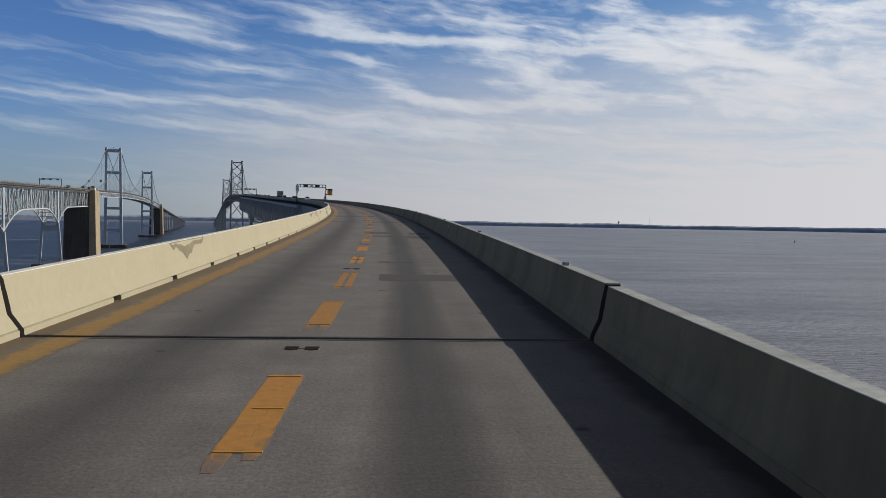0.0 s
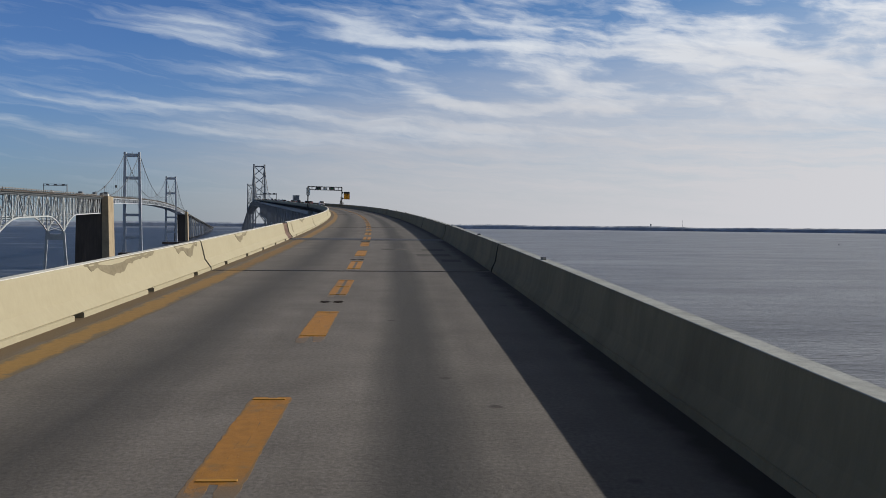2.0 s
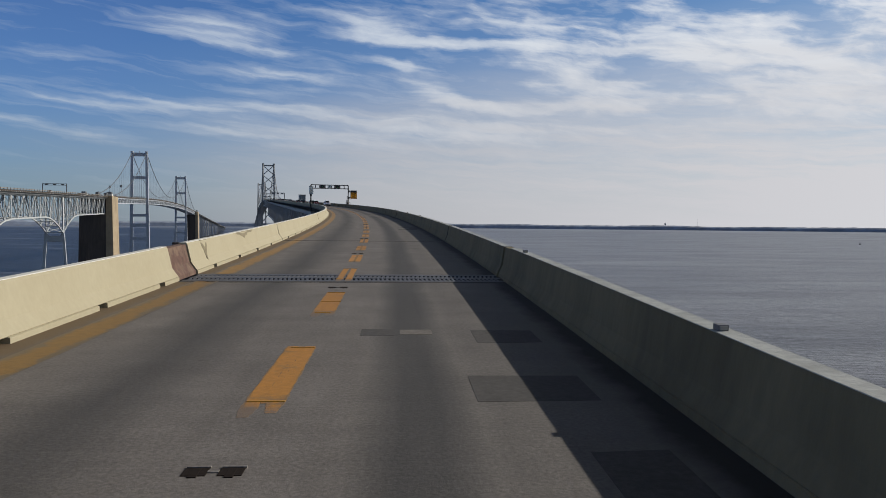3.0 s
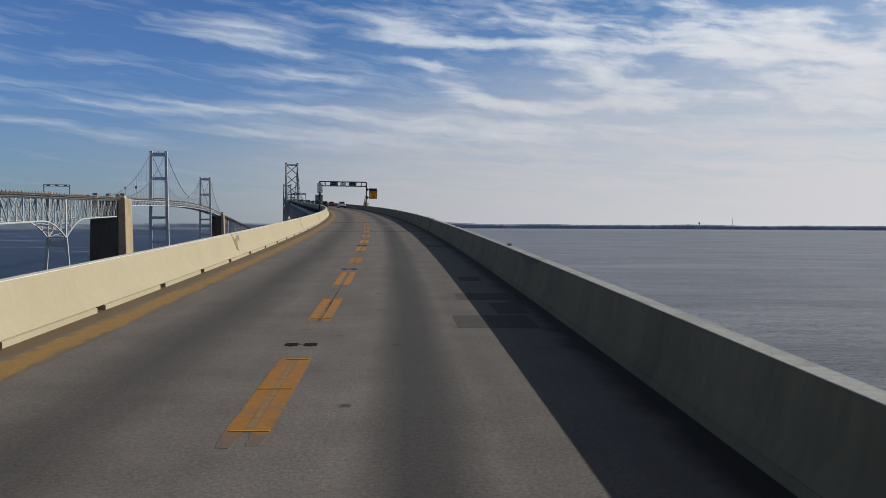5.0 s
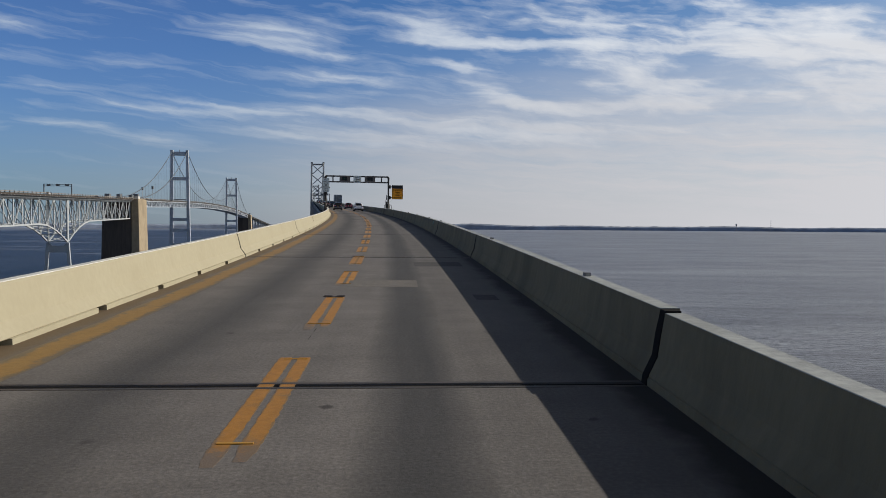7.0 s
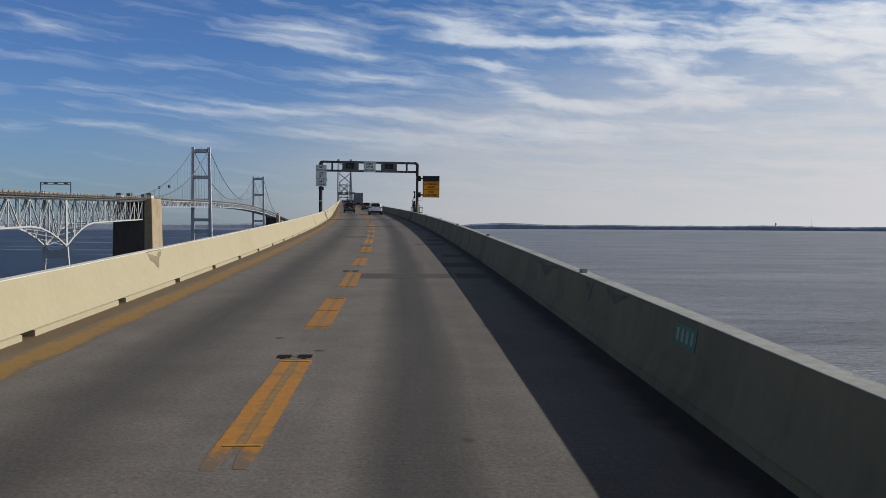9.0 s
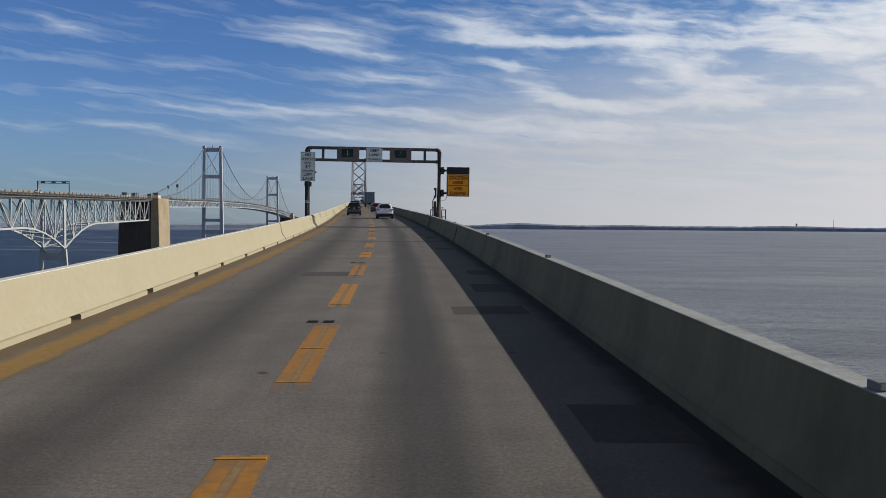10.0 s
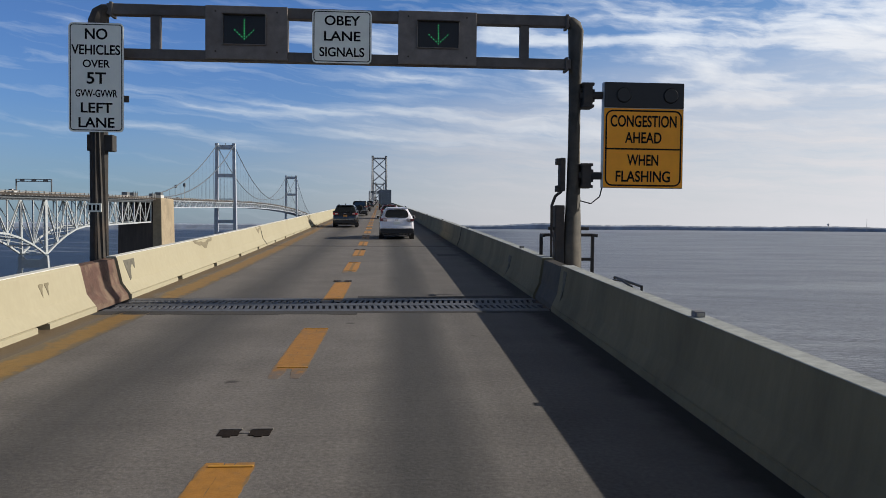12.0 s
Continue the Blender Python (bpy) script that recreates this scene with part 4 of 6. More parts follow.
# small delineator boxes on the right parapet
BOX_GREY = material("grey_plastic_box", (0.16, 0.16, 0.17), 0.6, grain=0.1)
bm = bmesh.new()
box(bm, -0.055, 0.055, -0.065, 0.065, 0.0, 0.065, 0.010)
dl = part("delineator_box", bm, BOX_GREY)
part("reflector", box(bmesh.new(), -0.038, 0.038, -0.075, -0.065, 0.012, 0.052, 0.003), material("grey_reflector", (0.30, 0.29, 0.26), 0.25), dl)
tagged(dl, "small grey delineator box on top of the barrier", "delineator", group="barrier delineators")
spots = [15.3, 30.5, 47.6, 62.6, 75.5, 87.3, 135.3, 151.6, 172.0, 185.0, 208.2, 218.1, 232.3, 244.4, 255.75, 269.95, 280.4, 292.3, 306.0, 320.0, 336.0]
dl.matrix_world = seat(spots[0], 4.60, 0.88)
for s in spots[1:]:
    copy_thing(dl, seat(s, 4.60, 0.88))


# ---- the other bridge: deck trusses, anchorage, suspension spans ----
DARK_STEEL = material("shaded_dark_steel", (0.13, 0.14, 0.15), 0.6, grain=0.15, grain_scale=2)
RAIL_STEEL = material("pale_railing", (0.24, 0.215, 0.19), 0.6, grain=0.12, grain_scale=1)
# dark base paints in the anchorage's shaded sides; the streaks are stains
DARK_CONCRETE = material("stained_shaded_concrete", (0.095, 0.078, 0.066), 0.9, grain=0.25, grain_scale=0.5, stain=0.7, stain_scale=0.25, stretch=(1, 1, 0.12), bump=0.03, bump_scale=3)


def w_off(a):
    """Sideways shift that fits the deck and far tower to the camera's view."""
    return 2.3 * min(1.0, max(0.0, (-a - 60) / 350)) + 0.009 * max(0.0, a)


def at_west(a, l, z):
    return west(a, l + w_off(a), w_deck(a) + z)


def at_east(s, l, z):
    return on(s, l + 0.03, z)


def haunch(x, deep, shallow, reach):
    """Depth of a truss at x metres from its support."""
    k = min(1.0, abs(x) / reach)
    return shallow + (deep - shallow) * (1 - k) ** 1.75


def truss_span(at, a0, a1, n, half, depth, steel, label, w=0.62, every=1):
    """A deck truss: two planes of chords, verticals and diagonals, and the bracing between them."""
    thing = tagged(empty("truss_span", Matrix.Translation(at(a0, 0, -1.4))), label, "truss", group="deck truss spans")
    back = thing.matrix_world.inverted()
    xs = [a0 + 0.5 + (a1 - a0 - 1.0) * i / n for i in range(n + 1)]
    top = -1.9

    def rel(bm):
        bmesh.ops.transform(bm, matrix=back, verts=bm.verts[:])
        return bm

    def bar(name, p, q, ww):
        part(name, rel(beam(bmesh.new(), p, q, ww, ww)), steel, thing)

    for sgn in (-1, 1):
        l = sgn * half
        up = [at(x, l, top) for x in xs]
        dn = [at(x, l, top - depth(x)) for x in xs]
        for name, pts in (("top_chord", up), ("bottom_chord", dn)):
            bm = bmesh.new()
            rings = []
            for p in pts:
                rings.append([bm.verts.new(p + (at(a0, 1, 0) - at(a0, 0, 0)) * (w / 2 * i) + Vector((0, 0, w * 0.62 * j))) for i, j in ((-1, -1), (1, -1), (1, 1), (-1, 1))])
            for a, c in zip(rings, rings[1:]):
                for k in range(4):
                    bm.faces.new((a[k - 1], a[k], c[k], c[k - 1]))
            bm.faces.new(rings[0]), bm.faces.new(rings[-1][::-1])
            bmesh.ops.recalc_face_normals(bm, faces=bm.faces[:])
            part(name, rel(bm), steel, thing)
        for i in range(n + 1):
            bar("vertical", up[i], dn[i], w * (1.2 if i in (0, n) else 0.62))
        for i in range(n):
            p, q = (up[i], dn[i + 1]) if i % 2 == 0 else (dn[i], up[i + 1])
            bar("diagonal", p, q, w * 0.72)
    for i in range(0, n + 1, every):
        bar("floor_beam", at(xs[i], -half, top), at(xs[i], half, top), w)
        bar("bottom_strut", at(xs[i], -half, top - depth(xs[i])), at(xs[i], half, top - depth(xs[i])), w * 0.6)
        if i + every <= n:
            bar("lateral_brace", at(xs[i], -half, top - depth(xs[i])), at(xs[i + every], half, top - depth(xs[i + every])), w * 0.45)
            bar("sway_brace", at(xs[i], -half, top), at(xs[i], half, top - depth(xs[i])), w * 0.45)
    return thing


def w_depth(x):
    d = min((abs(x - c) for c in (-412.0, -567.0, -722.0)))
    return haunch(d, 22.5, 12.0, 44.0)


for a0, a1 in ((-722, -567), (-567, -412), (-412, -261)):
    truss_span(at_west, a0, a1, 14, 4.9, w_depth, PALE_STEEL, "pale grey-green steel deck truss with an arched lower chord")


RAIL_POST = material("weathered_rail_post", (0.105, 0.098, 0.092), 0.85, grain=0.3, grain_scale=2, stain=0.5, stain_scale=0.5)
KERB = material("stained_kerb_concrete", (0.055, 0.044, 0.037), 0.9, grain=0.25, grain_scale=1, stain=0.5, stain_scale=0.4)


def deck(name, at, a0, a1, half, label, rail, d=10.0):
    st = steps(a0, a1, d)
    thing = tagged(empty(name, Matrix.Translation(at(a0, 0, 0))), label, "bridge deck", group="bridge decks")
    back = thing.matrix_world.inverted()

    def put(nm, prof, mat, lab=""):
        bm = sweep(bmesh.new(), prof[::-1], st, at)
        bmesh.ops.transform(bm, matrix=back, verts=bm.verts[:])
        part(nm, bm, mat, thing, lab)

    put("slab", [(-half, 0), (half, 0), (half, -0.45), (-half, -0.45)], DECK_SIDE)
    for sgn in (-1, 1):
        u = sgn * half
        a, c = sorted((u - sgn * 0.35, u + sgn * 0.06))
        put("kerb", [(a, 0.28), (c, 0.28), (c, -0.62), (a, -0.62)], KERB)
        put("stringer", [(a - sgn * 1.2, -0.45), (c - sgn * 1.2, -0.45), (c - sgn * 1.2, -1.6), (a - sgn * 1.2, -1.6)], DARK_STEEL)
        for off in (2.6, 4.4):
            put("stringer", [(u - sgn * off, -0.45), (u - sgn * off + 0.3, -0.45), (u - sgn * off + 0.3, -1.6), (u - sgn * off, -1.6)], DARK_STEEL)
        if rail:
            bm = bmesh.new()
            for x in steps(a0, a1, 3.6)[:-1]:
                beam(bm, at(x, u - sgn * 1.4, -0.9), at(x, u + sgn * 0.12, -0.5), 0.5, 0.34)
            bmesh.ops.transform(bm, matrix=back, verts=bm.verts[:])
            tagged(part("bracket_lattice", bm, PALE_STEEL, thing), kind="stuff")
            a, c = sorted((u - sgn * 0.05, u + sgn * 0.05))
            put("top_rail", [(a, 1.10), (c, 1.10), (c, 0.78), (a, 0.78)], RAIL_STEEL)
            bm = bmesh.new()
            for x in steps(a0, a1, 5.4)[:-1]:
                beam(bm, at(x, u, 0.2), at(x, u, 1.22), 0.34, 0.34)
            bmesh.ops.transform(bm, matrix=back, verts=bm.verts[:])
            tagged(part("railing_lattice", bm, RAIL_POST, thing), kind="stuff")
    return thing


deck("bridge_deck", at_west, -722, -258, 7.6, "concrete deck with pale post-and-rail parapets", True, 12)
deck("bridge_deck", at_west, -258, 758, 7.6, "concrete suspended deck with pale parapets", True, 12)
deck("bridge_deck", at_west, 758, 2350, 7.2, "long concrete approach deck running to the shore", False, 25)


def steel_bent(a, zt, label):
    """A splayed two-legged steel support on a concrete footing."""
    thing = tagged(empty("steel_bent", Matrix.Translation(west(a, w_off(a), 0)) @ Matrix.Rotation(W_HEAD, 4, "Z")), label, "bridge support", group="steel bents")
    for sgn in (-1, 1):
        part("leg", beam(bmesh.new(), (sgn * 4.9, 0, zt), (sgn * 7.0, 0, 2.4), 1.5, 1.7, (0, 1, 0)), PALE_STEEL, thing)
        part("footing", box(bmesh.new(), sgn * 7.2 - 4.0, sgn * 7.2 + 4.0, -5, 5, -3, 4.4, 0.5), DARK_CONCRETE, thing)
    part("portal_strut", box(bmesh.new(), -4.9, 4.9, -0.7, 0.7, zt - 5.2, zt - 1.6, 0.1), PALE_STEEL, thing)
    part("lower_strut", box(bmesh.new(), -6.4, 6.4, -0.5, 0.5, 6.5, 8.0, 0.1), PALE_STEEL, thing)
    part("brace", beam(bmesh.new(), (-4.9, 0, zt), (0, 0, zt - 5), 0.8, 0.8, (0, 1, 0)), PALE_STEEL, thing)
    part("brace", beam(bmesh.new(), (4.9, 0, zt), (0, 0, zt - 5), 0.8, 0.8, (0, 1, 0)), PALE_STEEL, thing)


for a in (-412, -567, -722):
    steel_bent(a, w_deck(a) - 1.9 - 22.5 - 0.3, "pale steel two-legged bent on a dark footing in the water")


CAP_WHITE = material("pale_cap_concrete", (0.55, 0.55, 0.53), 0.85, grain=0.1, grain_scale=0.8, stain=0.2, stain_scale=0.4)
PIER_GREY = material("far_pier_concrete", (0.40, 0.40, 0.40), 0.9, grain=0.12, grain_scale=0.5, stain=0.25, stain_scale=0.2)


def anchorage(a, flip, low, label):
    """A massive anchorage: a dark block under the truss end, two side towers up to deck level, the left one darkened
    for shade.
    """
    thing = tagged(empty("anchorage_pier", Matrix.Translation(west(a, 0.009 * max(0.0, a), 0)) @ Matrix.Rotation(W_HEAD, 4, "Z")), label, "bridge pier", group="anchorage piers")
    f = -1 if flip else 1
    y0, y1 = sorted((0, 34 * f))
    top = w_deck(a)
    part("block", box(bmesh.new(), -10.5, 7.4, y0, y1, -4, low, 0.3), DARK_CONCRETE, thing, "stained concrete block, darkened for its shaded face")
    for sgn in (-1, 1):
        bm = bmesh.new()
        w0, w1 = 13.6, 12.3
        pts = []
        for z, wd, g in ((-4, w0, 1.2), (top + 0.5, w1, 0.0)):
            pts += [(sgn * 7.4, y0 + 0.6 - g, z), (sgn * wd, y0 + 0.6 - g, z), (sgn * wd, y1 - 5 + g, z), (sgn * 7.4, y1 - 5 + g, z)]
        v = [bm.verts.new(p) for p in pts]
        for q in ((0, 1, 2, 3), (7, 6, 5, 4), (0, 4, 5, 1), (1, 5, 6, 2), (2, 6, 7, 3), (3, 7, 4, 0)):
            bm.faces.new([v[i] for i in q])
        bmesh.ops.recalc_face_normals(bm, faces=bm.faces[:])
        bmesh.ops.bevel(bm, geom=bm.edges[:], offset=0.25, segments=1, affect="EDGES")
        part("side_tower", bm, OLD_CONCRETE if sgn > 0 else DARK_CONCRETE, thing, "tan concrete side tower" if sgn > 0 else "concrete side tower, darkened for shade")
        part("parapet_block", box(bmesh.new(), sgn * 9.8 - 2.0, sgn * 9.8 + 2.0, y0 + 2, y0 + 9, top + 0.4, top + 2.2, 0.1), CAP_WHITE, thing, "pale cap block")
        part("equipment_cabin", box(bmesh.new(), sgn * 9.8 - 1.6, sgn * 9.8 + 1.6, y0 + 3, y0 + 8, top + 2.2, top + 3.9, 0.08), DARK_STEEL, thing, "dark grey steel cabin")
    part("cable_house", box(bmesh.new(), -10.5, 7.4, y0 + 8 if f > 0 else y0, y1 if f > 0 else y1 - 8, low - 0.2, top - 0.9, 0.3), DARK_CONCRETE, thing)


anchorage(-262, False, w_deck(-262) - 13.4, "massive tan and dark concrete anchorage pier in the bay")
anchorage(762, True, w_deck(762) - 13.4, "distant concrete anchorage pier in the bay")


def portal_tower(a):
    """A slender two-legged portal tower with five cross struts."""
    thing = tagged(empty("bridge_tower", Matrix.Translation(west(a, w_off(a), 0)) @ Matrix.Rotation(W_HEAD, 4, "Z")), "slender steel portal tower of the suspension spans, hazed pale grey", "bridge tower", group="suspension towers")
    for sgn in (-1, 1):
        bm = bmesh.new()
        for z0, z1, b0, b1 in ((3.5, 60.0, 1.75, 1.5), (60.0, 116.4, 1.5, 1.25)):
            va = [bm.verts.new((sgn * (9.0 - z0 / 117 * 1.3) + i * b0, j * b0 * 1.5, z0)) for i, j in ((-1, -1), (1, -1), (1, 1), (-1, 1))]
            vb = [bm.verts.new((sgn * (9.0 - z1 / 117 * 1.3) + i * b1, j * b1 * 1.5, z1)) for i, j in ((-1, -1), (1, -1), (1, 1), (-1, 1))]
            for i in range(4):
                bm.faces.new((va[i - 1], va[i], vb[i], vb[i - 1]))
            bm.faces.new(va[::-1]), bm.faces.new(vb)
        part("leg", bm, GREY_STEEL, thing)
        part("saddle", box(bmesh.new(), sgn * 7.7 - 1.4, sgn * 7.7 + 1.4, -2.4, 2.4, 116.4, 119.0, 0.3), GREY_STEEL, thing)
    for z0, z1 in ((113.4, 117.4), (87.6, 91.0), (45.4, 48.4), (33.6, 37.4), (19.2, 22.2)):
        part("cross_strut", box(bmesh.new(), -8.0, 8.0, -1.3, 1.3, z0, z1, 0.12), GREY_STEEL, thing)
    part("walkway", box(bmesh.new(), -6.2, 6.2, -0.5, 0.5, 67.2, 68.0, 0.1), DARK_STEEL, thing)
    part("beacon", tube(bmesh.new(), [(0, 0, 116.2), (0, 0, 119.6)], 0.25, 6), DARK_STEEL, thing)
    for sgn in (-1, 1):
        part("footing", box(bmesh.new(), sgn * 9 - 5.5, sgn * 9 + 5.5, -8, 8, -4, 3.6, 0.6), DARK_CONCRETE, thing, "dark concrete footing at the waterline")
    part("footing_tie", box(bmesh.new(), -4, 4, -6, 6, -4, 3.2, 0.3), DARK_CONCRETE, thing)


portal_tower(0.0)
portal_tower(500.0)


def stiffening(name, at, spans, half, deep, panel, steel, label, group):
    for a0, a1 in spans:
        n = max(2, round((a1 - a0) / panel))
        xs = [a0 + (a1 - a0) * i / n for i in range(n + 1)]
        thing = tagged(empty(name, Matrix.Translation(at(a0, 0, -0.6))), label, "truss", group=group)
        back = thing.matrix_world.inverted()
        for sgn in (-1, 1):
            for nm, z, ww in (("top_chord", -0.9, 0.7), ("bottom_chord", -0.9 - deep, 0.6)):
                l = sgn * half
                bm = sweep(bmesh.new(), [(l - ww / 2, z - ww / 2), (l - ww / 2, z + ww / 2), (l + ww / 2, z + ww / 2), (l + ww / 2, z - ww / 2)], xs, at)
                bmesh.ops.recalc_face_normals(bm, faces=bm.faces[:])
                bmesh.ops.transform(bm, matrix=back, verts=bm.verts[:])
                part(nm, bm, steel, thing)
            bm = bmesh.new()
            for i in range(n):
                z0, z1 = (-0.9, -0.9 - deep) if i % 2 else (-0.9 - deep, -0.9)
                beam(bm, at(xs[i], sgn * half, z0), at(xs[i + 1], sgn * half, z1), 0.4, 0.4)
                beam(bm, at(xs[i], sgn * half, -0.9), at(xs[i], sgn * half, -0.9 - deep), 0.36, 0.36)
            bmesh.ops.transform(bm, matrix=back, verts=bm.verts[:])
            tagged(part("web_lattice", bm, steel, thing), kind="stuff")
        bm = bmesh.new()
        for x in xs:
            beam(bm, at(x, -half, -1.0 - deep), at(x, half, -1.0 - deep), 0.5, 0.5)
        bmesh.ops.transform(bm, matrix=back, verts=bm.verts[:])
        tagged(part("floor_lattice", bm, steel, thing), kind="stuff")


stiffening("stiffening_truss", at_west, ((-228, 0), (0, 500), (500, 728)), 7.0, 4.6, 9.0, GREY_STEEL, "shallow grey steel stiffening truss under the suspended deck", "stiffening trusses")


CABLE = material("dark_grey_cable", (0.13, 0.15, 0.175), 0.8, grain=0.1, grain_scale=1, spec=0.15)


def cables(at, t0, t1, e0, e1, half, top, sag, lift, steel):
    """Main cables in their three catenaries, and the hangers."""
    for sgn in (-1, 1):
        thing = tagged(empty("main_cable", Matrix.Translation(at(t0, sgn * half, 0))), "grey main cable with thin vertical hangers", "bridge cable", group="main cables")
        back = thing.matrix_world.inverted()

        def z_at(x):
            if x < t0:
                k = (x - e0) / (t0 - e0)
                zz = at(e0, 0, lift).z * (1 - k) + top * k
                return zz - 4 * sag * 0.28 * k * (1 - k)
            if x > t1:
                k = (e1 - x) / (e1 - t1)
                return at(e1, 0, lift).z * (1 - k) + top * k - 4 * sag * 0.28 * k * (1 - k)
            k = (x - t0) / (t1 - t0)
            return top - 4 * (top - at((t0 + t1) / 2, 0, 6.5).z) * k * (1 - k)

        for a, c in ((e0, t0), (t0, t1), (t1, e1)):
            bm = bmesh.new()
            tube(bm, [Vector((*at(x, sgn * half, 0)[:2], z_at(x))) for x in steps(a, c, 16)], 0.36, 6)
            bmesh.ops.transform(bm, matrix=back, verts=bm.verts[:])
            part("cable_span", bm, steel, thing)
            for x in steps(a, c, 15)[1:-1]:
                p = at(x, sgn * half, 0.2)
                if z_at(x) - p.z > 1.5:
                    bm = beam(bmesh.new(), p, (p.x, p.y, z_at(x)), 0.11, 0.11)
                    bmesh.ops.transform(bm, matrix=back, verts=bm.verts[:])
                    part("hanger", bm, steel, thing)


cables(at_west, 0, 500, -244, 744, 7.8, 117.4, 40, 1.2, CABLE)

# far approach piers: pairs of columns with a cap
pc = tagged(empty("approach_pier"), "far concrete column pier of the approach spans", "bridge pier", group="approach piers")
for x in (-4.2, 4.2):
    part("column", box(bmesh.new(), x - 1.1, x + 1.1, -1.1, 1.1, -30, -1.8, 0.2), PIER_GREY, pc)
part("cap", box(bmesh.new(), -6.6, 6.6, -1.3, 1.3, -2.2, -0.4, 0.2), PIER_GREY, pc)
part("pile_cap", box(bmesh.new(), -7.5, 7.5, -2.5, 2.5, -33, -30, 0.2), DARK_CONCRETE, pc)
first = True
for a in steps(800, 2320, 84):
    zt = w_deck(a)
    m = Matrix.Translation(west(a, w_off(a), zt)) @ Matrix.Rotation(W_HEAD, 4, "Z")
    if first:
        pc.matrix_world = m
    else:
        copy_thing(pc, m)
    first = False
for ob in [o for o in scene.objects if o.name.startswith("approach_pier")]:
    ob.scale.z = (ob.location.z + 1.5) / 31.5


def small_gantry(at, a, lo, hi, label):
    thing = tagged(empty("sign_gantry", Matrix.Translation(at(a, 0, 0))), label, "sign gantry", group="sign gantries")
    back = thing.matrix_world.inverted()

    def bar(name, p, q, w, mat=DARK_STEEL, h=None):
        bm = beam(bmesh.new(), p, q, w, h or w)
        bmesh.ops.transform(bm, matrix=back, verts=bm.verts[:])
        part(name, bm, mat, thing)

    for l in (lo, hi):
        bar("post", at(a, l, -0.7), at(a, l, 6.3), 0.42)
    for z in (5.3, 6.2):
        bar("chord", at(a, lo, z), at(a, hi, z), 0.28)
    n = 3
    for i in range(n):
        c = lo + (hi - lo) * (i + 0.5) / n
        bar("lane_signal", at(a, c - 0.9, 5.75), at(a, c + 0.9, 5.75), 0.3, DARK_STEEL, 1.1)


small_gantry(at_west, -411, -6.9, 6.9, "dark steel lane signal gantry over the other bridge")
LAMP_GREY = material("galvanised_pole", (0.35, 0.37, 0.38), 0.45, 0.5)
for a, l in ((-190, 7.8), (-150, -7.8)):
    thing = tagged(empty("camera_pole", Matrix.Translation(at_west(a, l, 0.2))), "thin grey pole with a small equipment box", "pole", group="deck poles")
    part("pole", tube(bmesh.new(), [(0, 0, 0), (0, 0, 11)], 0.16, 6), LAMP_GREY, thing)
    part("equipment_box", box(bmesh.new(), -0.8, 0.8, -0.5, 0.5, 8.8, 11.0, 0.1), DARK_STEEL, thing)
for a, w_ in ((-300, 7.0), (-263, 8.0)):
    thing = tagged(empty("equipment_screen", Matrix.Translation(at_west(a, 0, 0.28)) @ Matrix.Rotation(W_HEAD, 4, "Z")), "low dark steel frame standing on the deck edge", "steel frame", group="deck frames")
    part("panel", box(bmesh.new(), 5.4, 7.4, -w_ / 2, w_ / 2, 0.2, 2.6, 0.05), DARK_STEEL, thing)
    for y in (-w_ / 2, 0, w_ / 2):
        part("post", box(bmesh.new(), 7.4, 7.6, y - 0.1, y + 0.1, -0.3, 3.2), DARK_STEEL, thing)


# ---- our own bridge ahead: trusses, braced towers, cables ----
# lightened base colour stands in for haze over the spans ahead
E_STEEL = material("hazed_steel", (0.275, 0.285, 0.295), 0.55, grain=0.12, grain_scale=0.6, stain=0.3, stain_scale=0.3)


def e_depth(x):
    if x < 288:
        return 5.5
    return haunch(min(abs(x - c) for c in (444.0, 600.0)), 22.0, 11.5, 46.0)


for a0, a1, n in ((288, 444, 20), (444, 600, 20), (600, 790, 24)):
    truss_span(at_east, a0, a1, n, 4.6, e_depth, E_STEEL, "blue-grey steel deck truss under our roadway", w=0.9, every=1)
for a0, a1 in ((-66, 126), (126, 288)):
    thing = tagged(empty("plate_girders", Matrix.Translation(on(a0, 0, -1.1))), "steel plate girders carrying the roadway", "girder", group="girder spans")
    back = thing.matrix_world.inverted()
    for u in (-3.4, 3.4):
        bm = sweep(bmesh.new(), [(u + 0.2, -1.1), (u + 0.2, -4.0), (u - 0.2, -4.0), (u - 0.2, -1.1)], steps(a0, a1, 8), on)
        bmesh.ops.transform(bm, matrix=back, verts=bm.verts[:])
        part("girder", bm, E_STEEL, thing)


def east_pier(s, depth):
    x, y, h_ = line(s)
    q = on(s, 0, -1.9 - depth)
    thing = tagged(empty("concrete_pier", Matrix.Translation((q.x, q.y, 0)) @ Matrix.Rotation(h_, 4, "Z")), "tall concrete bridge pier standing in the bay", "bridge pier", group="our bridge piers")
    for u in (-4.6, 4.6):
        part("column", box(bmesh.new(), u - 1.6, u + 1.6, -1.8, 1.8, -3, q.z - 0.2, 0.25), OLD_CONCRETE, thing)
    part("cross_wall", box(bmesh.new(), -3.0, 3.0, -0.8, 0.8, -3, q.z * 0.55, 0.2), OLD_CONCRETE, thing)
    part("pier_cap", box(bmesh.new(), -6.4, 6.4, -2.0, 2.0, q.z - 2.2, q.z, 0.2), OLD_CONCRETE, thing)


for s, d in ((-30, 2.1), (126, 2.1), (288, 11.5), (444, 22), (600, 22)):
    east_pier(s, d)


